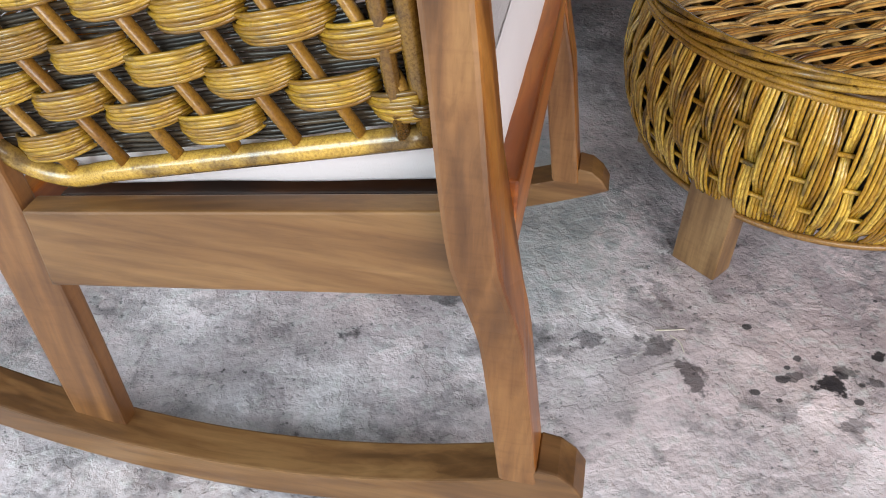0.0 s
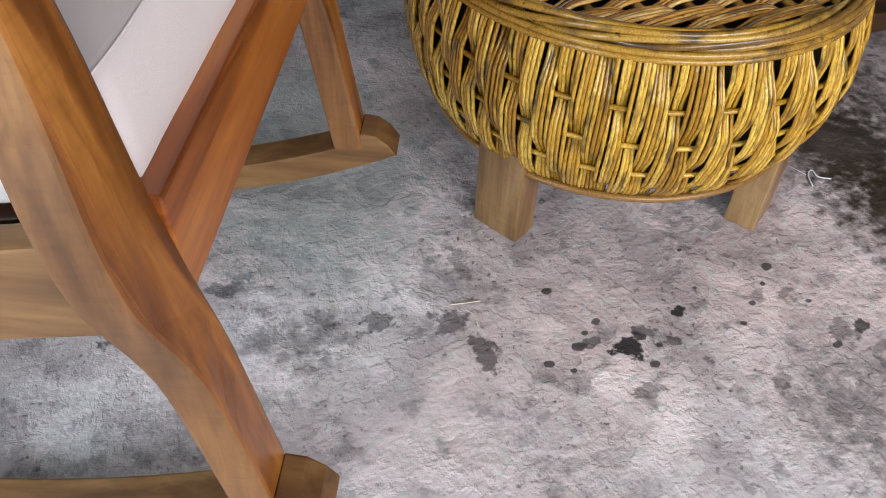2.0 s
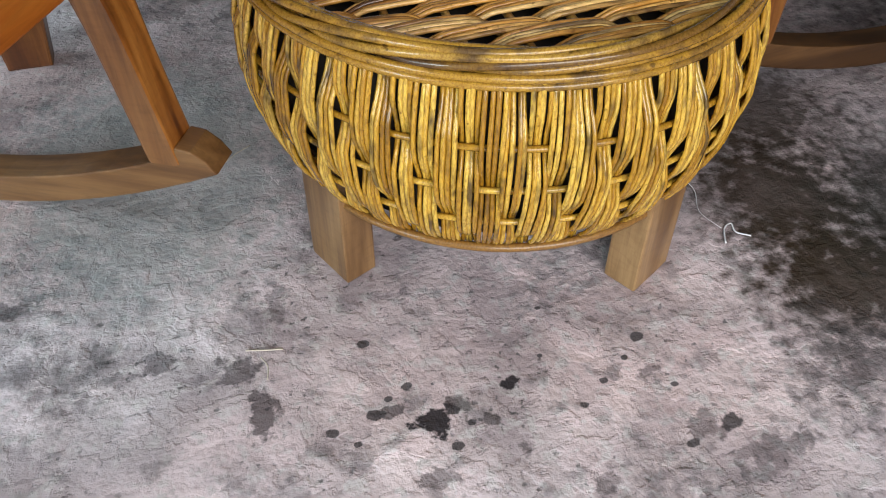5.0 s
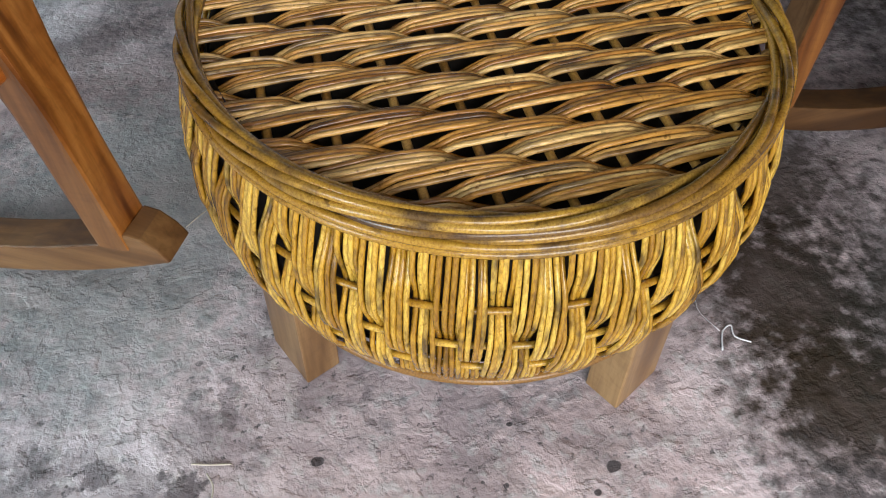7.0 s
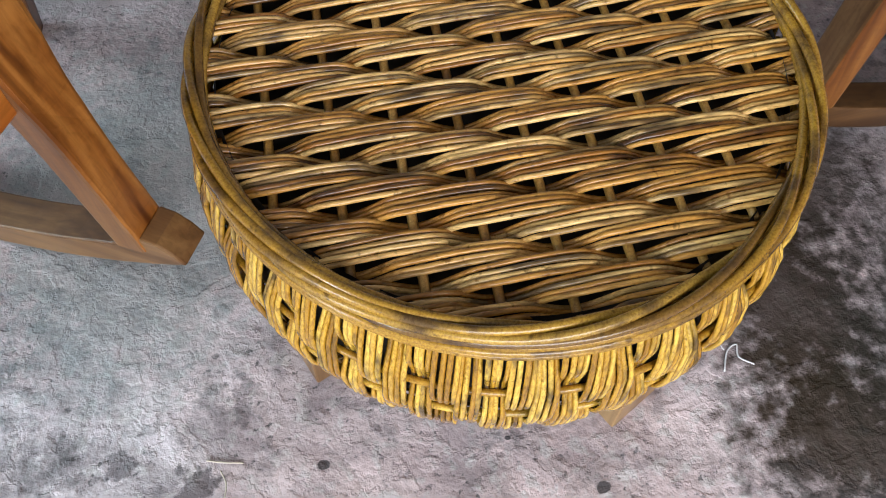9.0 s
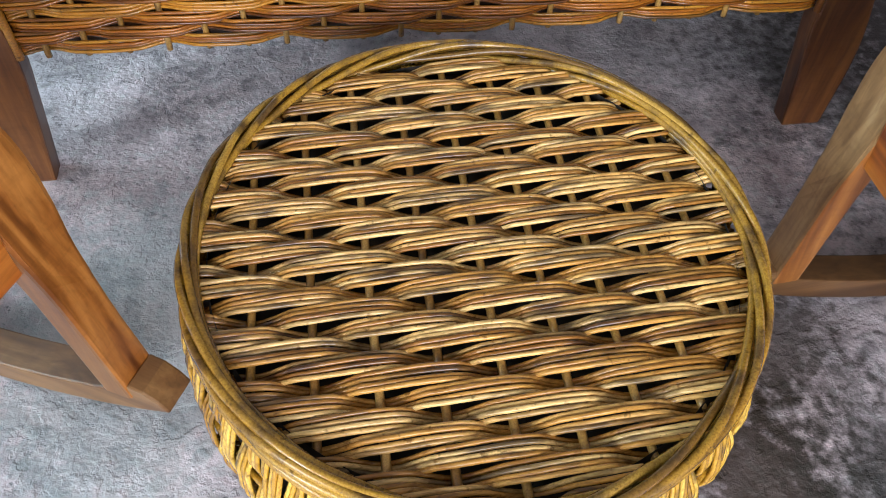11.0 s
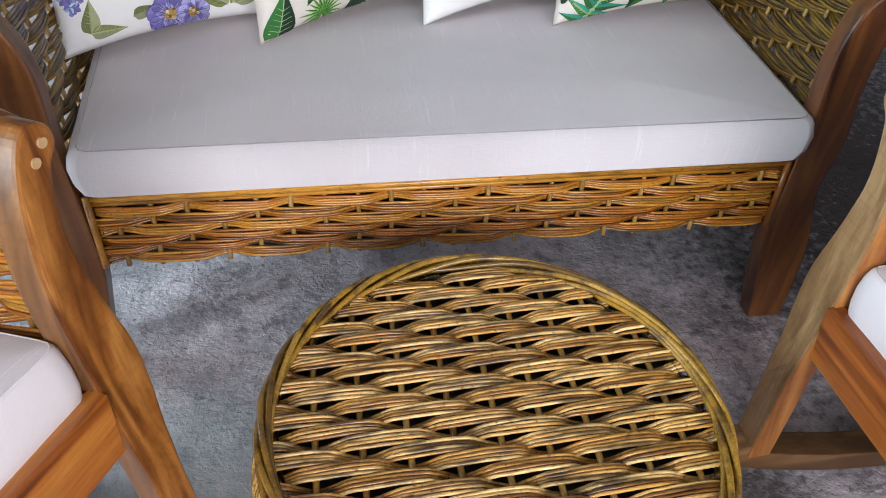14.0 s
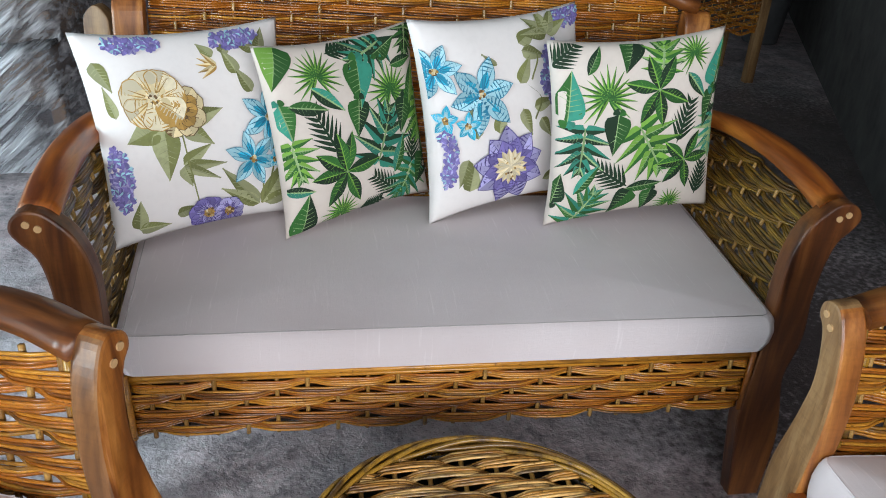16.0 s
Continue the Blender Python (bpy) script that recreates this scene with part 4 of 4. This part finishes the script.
def cream_bloom(p):
    """A cream blossom, blue lilies and violet sprays."""
    random.seed(5)
    for u, v, ang, length, wid in ((-0.45, 0.08, 200, 0.34, 0.13), (-0.4, 0.06, 266, 0.5, 0.14), (-0.18, 0.1, 12, 0.38, 0.1), (-0.22, 0.06, -38, 0.34, 0.09), (-0.28, -0.3, 28, 0.34, 0.07),
                                   (-0.28, -0.32, -4, 0.42, 0.06), (-0.28, -0.32, -75, 0.22, 0.07), (-0.26, -0.33, -28, 0.36, 0.05), (0.42, 0.5, 115, 0.3, 0.07), (0.44, -0.86, 128, 0.58, 0.09), (0.44, -0.86, 148, 0.46, 0.08),
                                   (0.46, -0.86, 48, 0.72, 0.1), (0.5, -0.86, 18, 0.5, 0.07), (-0.76, -0.86, 85, 0.28, 0.08), (-0.76, -0.86, -5, 0.3, 0.06), (0.2, 0.7, 130, 0.2, 0.06), (0.3, 0.72, 60, 0.16, 0.06),
                                   (0.66, 0.72, 150, 0.26, 0.07), (0.7, 0.7, 70, 0.24, 0.07), (0.55, 0.3, 120, 0.3, 0.07), (-0.9, 0.72, -70, 0.3, 0.08), (-0.82, 0.2, 100, 0.3, 0.05), (-0.4, -0.8, 10, 0.24, 0.06)):
        p.leaf(u, v, ang, length, wid, "olive", "sage", "sage")
    for ang in (150, 170, 195, 215, 130):
        p.leaf(0.22, 0.6, ang, 0.2, 0.025, "ochre", "butter", None)
    p.stem([(-0.25, 0.06), (-0.22, -0.35), (-0.18, -0.72)])
    p.stem([(0.68, 0.0), (0.68, -0.4), (0.46, -0.86)])
    p.stem([(0.42, -0.38), (0.5, -0.6), (0.46, -0.86)])
    p.cluster(-0.88, -0.36, 0.08, 0.3, 70)
    p.cluster(-0.52, 0.88, 0.26, 0.06, 50)
    p.cluster(0.44, 0.86, 0.26, 0.07, 50)
    p.flower(-0.24, 0.22, 0.27, 9, ("butter", "ochre", "umber"), "ochre", 0.2, 2, 0.36)
    p.flower(-0.44, 0.34, 0.32, 7, ("cream", "butter", "ochre"), "butter", 0.26, 1, 0.5)
    for u, v, r, st in ((0.68, 0.03, 0.34, 20), (0.42, -0.36, 0.31, 40)):
        p.flower(u, v, r, 6, ("pale", "blue", "sea"), "pale", 0.12, 1, 0.24, st)
    p.flower(0.8, -0.26, 0.12, 5, ("pale", "blue"), "butter", 0.2, 1, 0.3)
    p.flower(0.68, -0.4, 0.11, 5, ("pale", "blue"), "butter", 0.2, 1, 0.3)
    p.flower(-0.1, -0.86, 0.2, 9, ("purple", "mauve", "deep"), "ochre", 0.3, 1)
    p.flower(0.1, -0.88, 0.16, 7, ("mauve", "purple", "deep"), "ochre", 0.3, 1)


def violet_bloom(p):
    """A violet peony below a blue lily and a spray."""
    random.seed(9)
    for u, v, ang, length, wid in ((-0.5, -0.2, 100, 0.34, 0.08), (-0.25, -0.18, 80, 0.3, 0.08), (-0.6, -0.75, 80, 0.3, 0.1), (0.05, 0.28, 60, 0.32, 0.08), (0.2, 0.02, 10, 0.3, 0.07), (0.05, 0.02, -70, 0.3, 0.07),
                                   (0.1, 0.7, 30, 0.3, 0.09), (0.12, 0.62, -20, 0.3, 0.08), (0.28, -0.1, -60, 0.24, 0.07), (-0.62, -0.4, 250, 0.3, 0.08), (0.5, -0.62, 30, 0.5, 0.08), (0.3, -0.8, 25, 0.5, 0.06), (-0.2, 0.5, 140, 0.2, 0.03)):
        p.leaf(u, v, ang, length, wid, "olive", "sage", "sage")
    p.stem([(0.15, 0.25), (0.3, 0.1), (0.2, -0.1)])
    p.stem([(0.1, 0.75), (0.3, 0.55), (0.2, 0.3)])
    p.cluster(0.54, 0.34, 0.2, 0.32, 150)
    p.cluster(0.75, 0.9, 0.2, 0.1, 40)
    p.cluster(-0.85, -0.3, 0.07, 0.4, 40)
    p.flower(-0.42, 0.22, 0.40, 6, ("pale", "blue", "sea"), "pale", 0.12, 1, 0.26, 15)
    for ang in (20, 60, 100, 140, 175):
        p.leaf(0.45, 0.76, ang, 0.32, 0.07, "olive", "sage", "sage")
    p.flower(-0.9, 0.5, 0.3, 6, ("pale", "blue", "sea"), "pale", 0.12, 1, 0.26, 5)
    for u, v in ((-0.86, 0.02), (-0.62, -0.06)):
        p.flower(u, v, 0.15, 5, ("blue", "pale"), "butter", 0.2, 1, 0.3)
    p.flower(-0.15, -0.55, 0.43, 9, ("mauve", "purple", "deep"), "butter", 0.46, 2, 0.34)
    p.flower(0.75, -0.45, 0.16, 5, ("blue", "pale"), "butter", 0.2, 1, 0.3)


def pillow(m, motif, label, ground=None):
    pl = thing("throw_pillow", m, label, "pillow", "pillows on the settee")
    n = 44
    verts, faces = [], []
    for back in (False, True):
        start = len(verts)
        for j in range(n + 1):
            for i in range(n + 1):
                verts.append(pillow_face(-1 + 2 * i / n, -1 + 2 * j / n, 0.0, back))
        for j in range(n):
            for i in range(n):
                q = start + j * (n + 1) + i
                f = (q, q + 1, q + n + 2, q + n + 1)
                faces.append(f[::-1] if back else f)
    cover = part("cover", (verts, faces), ground or WHITE, pl)
    bm = bmesh.new()
    bm.from_mesh(cover.data)
    bmesh.ops.remove_doubles(bm, verts=bm.verts, dist=0.0004)
    bm.to_mesh(cover.data)
    bm.free()
    p = Print()
    motif(p)
    for ink, shape in p.inks.items():
        tagged(part("printed_motif", shape, INKS[ink], cover), kind="stuff")
    return pl


def lean_on(u, v, yaw, roll, tilt, size):
    """The pose of a square pillow whose lower left corner rests on the seat at u, v."""
    k = 0.5 * size / HALF
    return pose(u, v, 0.521, 0, 0, yaw) @ pose(0, 0, 0, tilt, 0, 0) @ pose(0, 0, 0, 0, roll, 0) @ pose(k * HALF, 0, k * HALF) @ Matrix.Scale(k, 4)


random.seed(3)
pillow(lean_on(-0.631, 0.866, 26.6, -0.3, -17.4, 0.451), cream_bloom, "white throw pillow printed with cream and blue flowers")
pillow(lean_on(-0.274, 0.907, 33.7, -2, -12.2, 0.424), jungle_hearts, "throw pillow printed with green jungle leaves, beside flowers", SAND)
pillow(lean_on(0.057, 0.979, 20.8, -2.7, -13.8, 0.47), violet_bloom, "white throw pillow printed with a violet peony")
pillow(lean_on(0.330, 0.963, 6.1, -4.1, -4.0, 0.44), jungle_fans, "throw pillow printed with green jungle leaves by the arm", SAND)


# ---- things behind the settee ----
def bench():
    bn = thing("cane_bench", pose(2.0, 4.2, 0), "tan timber bench with a woven cane apron, far back", "bench")
    for x in (-0.66, 0.66):
        for y in (0.0, 0.45):
            part("leg", box(x - 0.03, x + 0.03, y, y + 0.06, 0, 0.62, 0.004), TAN_Z, bn)
    part("seat_board", box(-0.7, 0.7, -0.01, 0.52, 0.622, 0.65, 0.005), TAN_Z, bn)
    twill(bn, lambda u, v, h: (u, 0.02 - h, 0.33 + v), lambda v: (-0.63, 0.63), 13, 0.0222, 0.06, 3, 0.0032, 0.0046, AMBER, STAVE, first_stave=-0.6, drift=0.45)
    return bn


bench()


def clear_film():
    m, t, b = shader("cloudy_plastic_film")
    aslant = t.nodes.new("ShaderNodeMapping")
    aslant.inputs["Scale"].default_value = (22, 9, 1.3)
    t.links.new(coords(t, (1, 1, 1), (0, -48, 12)), aslant.inputs[0])
    folds = grain(t, aslant.outputs[0], 2.0, 4, 0.6, 0.3)
    t.links.new(ramp(t, folds, (0.35, (0.30, 0.30, 0.33)), (0.7, (0.75, 0.75, 0.78))), b.inputs["Base Color"])
    b.inputs["Roughness"].default_value = 0.16
    t.links.new(ramp(t, folds, (0.4, (0.3, 0.3, 0.3)), (0.62, (0.85, 0.85, 0.85))), b.inputs["Alpha"])
    bump(t, b, folds, 1.0, 0.03)
    return m


FILM = clear_film()


def wrapped_armchair():
    wc = thing("wrapped_armchair", pose(-1.72, 3.0, 0), "timber armchair wrapped in cloudy plastic film", "chair")
    part("seat_block", box(-0.48, 0.44, -0.32, 0.36, 0.28, 0.5, 0.04, 3), BROWN_X, wc)
    part("back_block", box(-0.48, 0.44, 0.25, 0.4, 0.5, 1.05, 0.04, 3), BROWN_X, wc)
    for x in (-0.5, 0.42):
        for y in (-0.3, 0.3):
            part("leg", box(x, x + 0.06, y, y + 0.06, 0, 0.3, 0.005), BROWN_Z, wc)
        part("arm", box(x, x + 0.07, -0.34, 0.32, 0.62, 0.66, 0.015, 3), BROWN_X, wc)
    verts, faces = [], []
    n, rows = 96, 16
    for j in range(rows + 1):
        s = j / rows
        for k in range(n):
            a = 2 * math.pi * k / n
            c, q = math.cos(a), math.sin(a)
            x = math.copysign(abs(c) ** 0.5, c) * (0.54 + 0.03 * (1 - s))
            y = math.copysign(abs(q) ** 0.5, q) * (0.44 + 0.03 * (1 - s))
            w = 0.03 * noise.noise(Vector((c * 4, q * 4, s * 1.5 + a)))
            z = 0.03 + 1.06 * s - (0.28 * max(0.0, -q) if s > 0.5 else 0) * s
            verts.append((x * (1 + w), y * (1 + w), z + 0.02 * noise.noise(Vector((c * 3, q * 3, 7)))))
    for j in range(rows):
        for k in range(n):
            faces.append((j * n + k, j * n + (k + 1) % n, (j + 1) * n + (k + 1) % n, (j + 1) * n + k))
    faces.append(tuple(range(rows * n, rows * n + n)))
    part("plastic_film", (verts, faces), FILM, wc, "cloudy creased plastic film")
    return wc


wrapped_armchair()


def spare_chair():
    """Bare frame of a chair back with rounded uprights."""
    cf = thing("spare_chair", pose(-1.02, 1.62, 0, 0, 0, -14), "bare tan timber chair frame standing behind the settee", "chair")
    for x in (0.42, 0.80):
        line = [(-0.035, 0.0), (0.035, 0.0)] + smooth_line([(0.038, 0.80), (0.034, 0.855), (0.0, 0.885), (-0.034, 0.855), (-0.038, 0.80)], 4)
        part("upright", board(line, lambda a, b, c, x=x: (x - 0.2 + a, c + 0.06 * b, b), 0.045, 0.006), TAN_Z, cf)
    part("cross_rail", box(0.255, 0.565, 0.03, 0.055, 0.30, 0.38, 0.004), TAN_Z, cf)
    part("cross_rail", box(0.255, 0.565, 0.055, 0.08, 0.70, 0.76, 0.004), TAN_Z, cf)
    part("foot_rail", box(0.54, 0.66, -0.2, 0.30, 0.0, 0.035, 0.006), TAN_Z, cf)
    part("foot_rail", box(0.16, 0.28, -0.2, 0.30, 0.0, 0.035, 0.006), TAN_Z, cf)
    return cf


spare_chair()


def bucket():
    bk = thing("bucket", pose(3.42, 5.5, 0), "dull grey bucket standing by the far wall", "bucket")
    prof = [(0.0, 0.0), (0.13, 0.0), (0.14, 0.01), (0.185, 0.40), (0.195, 0.41), (0.195, 0.43), (0.18, 0.43), (0.135, 0.03), (0.0, 0.03)]
    n = 32
    verts = [(r * math.cos(2 * math.pi * k / n), r * math.sin(2 * math.pi * k / n), z) for r, z in prof for k in range(n)]
    faces = [(j * n + k, j * n + (k + 1) % n, (j + 1) * n + (k + 1) % n, (j + 1) * n + k) for j in range(len(prof) - 1) for k in range(n)]
    part("body", (verts, faces), plain("dull_grey_plastic", (0.12, 0.125, 0.13), 0.5, 20, 0.2), bk)
    arc = [(0.197 * math.cos(a), 0.197 * math.sin(a) * 0.7, 0.40 - 0.14 * math.sin(a)) for a in np.linspace(0, math.pi, 14)]
    part("handle", tubes([arc], 0.004, 6), NEAR_BLACK, bk, "thin wire handle")
    return bk


bucket()


# ---- litter on the floor ----
THREAD = plain("white_thread", (0.75, 0.75, 0.78), 0.7, 200, 0.1)
STRAW = plain("dry_straw", (0.55, 0.5, 0.42), 0.7, 200, 0.2)


def litter(name, points, radius, material, label, category):
    ob = part(name, tubes([smooth_line(points, 5)], radius, 5), material)
    return tagged(ob, label, category)


litter("loose_thread", [(0.302, -0.168, 0.0015), (0.315, -0.142, 0.002), (0.330, -0.135, 0.0016), (0.327, -0.152, 0.0015), (0.343, -0.165, 0.0015)], 0.0012, THREAD, "short curled white thread lying on the floor", "thread")
litter("loose_thread", [(0.312, -0.140, 0.0015), (0.300, -0.10, 0.002), (0.318, -0.05, 0.0016), (0.302, 0.0, 0.0016)], 0.0006, THREAD, "long fine white thread lying on the floor", "thread")
litter("straw", [(-0.345, -0.172, 0.002), (-0.325, -0.178, 0.003), (-0.302, -0.182, 0.002)], 0.0012, STRAW, "pale dry straw lying on the floor", "straw")
litter("straw", [(-0.329, -0.187, 0.002), (-0.323, -0.204, 0.003), (-0.326, -0.222, 0.002)], 0.001, STRAW, "short pale straw lying on the floor", "straw")
litter("straw", [(-0.340, 0.197, 0.002), (-0.316, 0.217, 0.004), (-0.292, 0.236, 0.002)], 0.0009, STRAW, "thin pale straw lying beside the table", "straw")
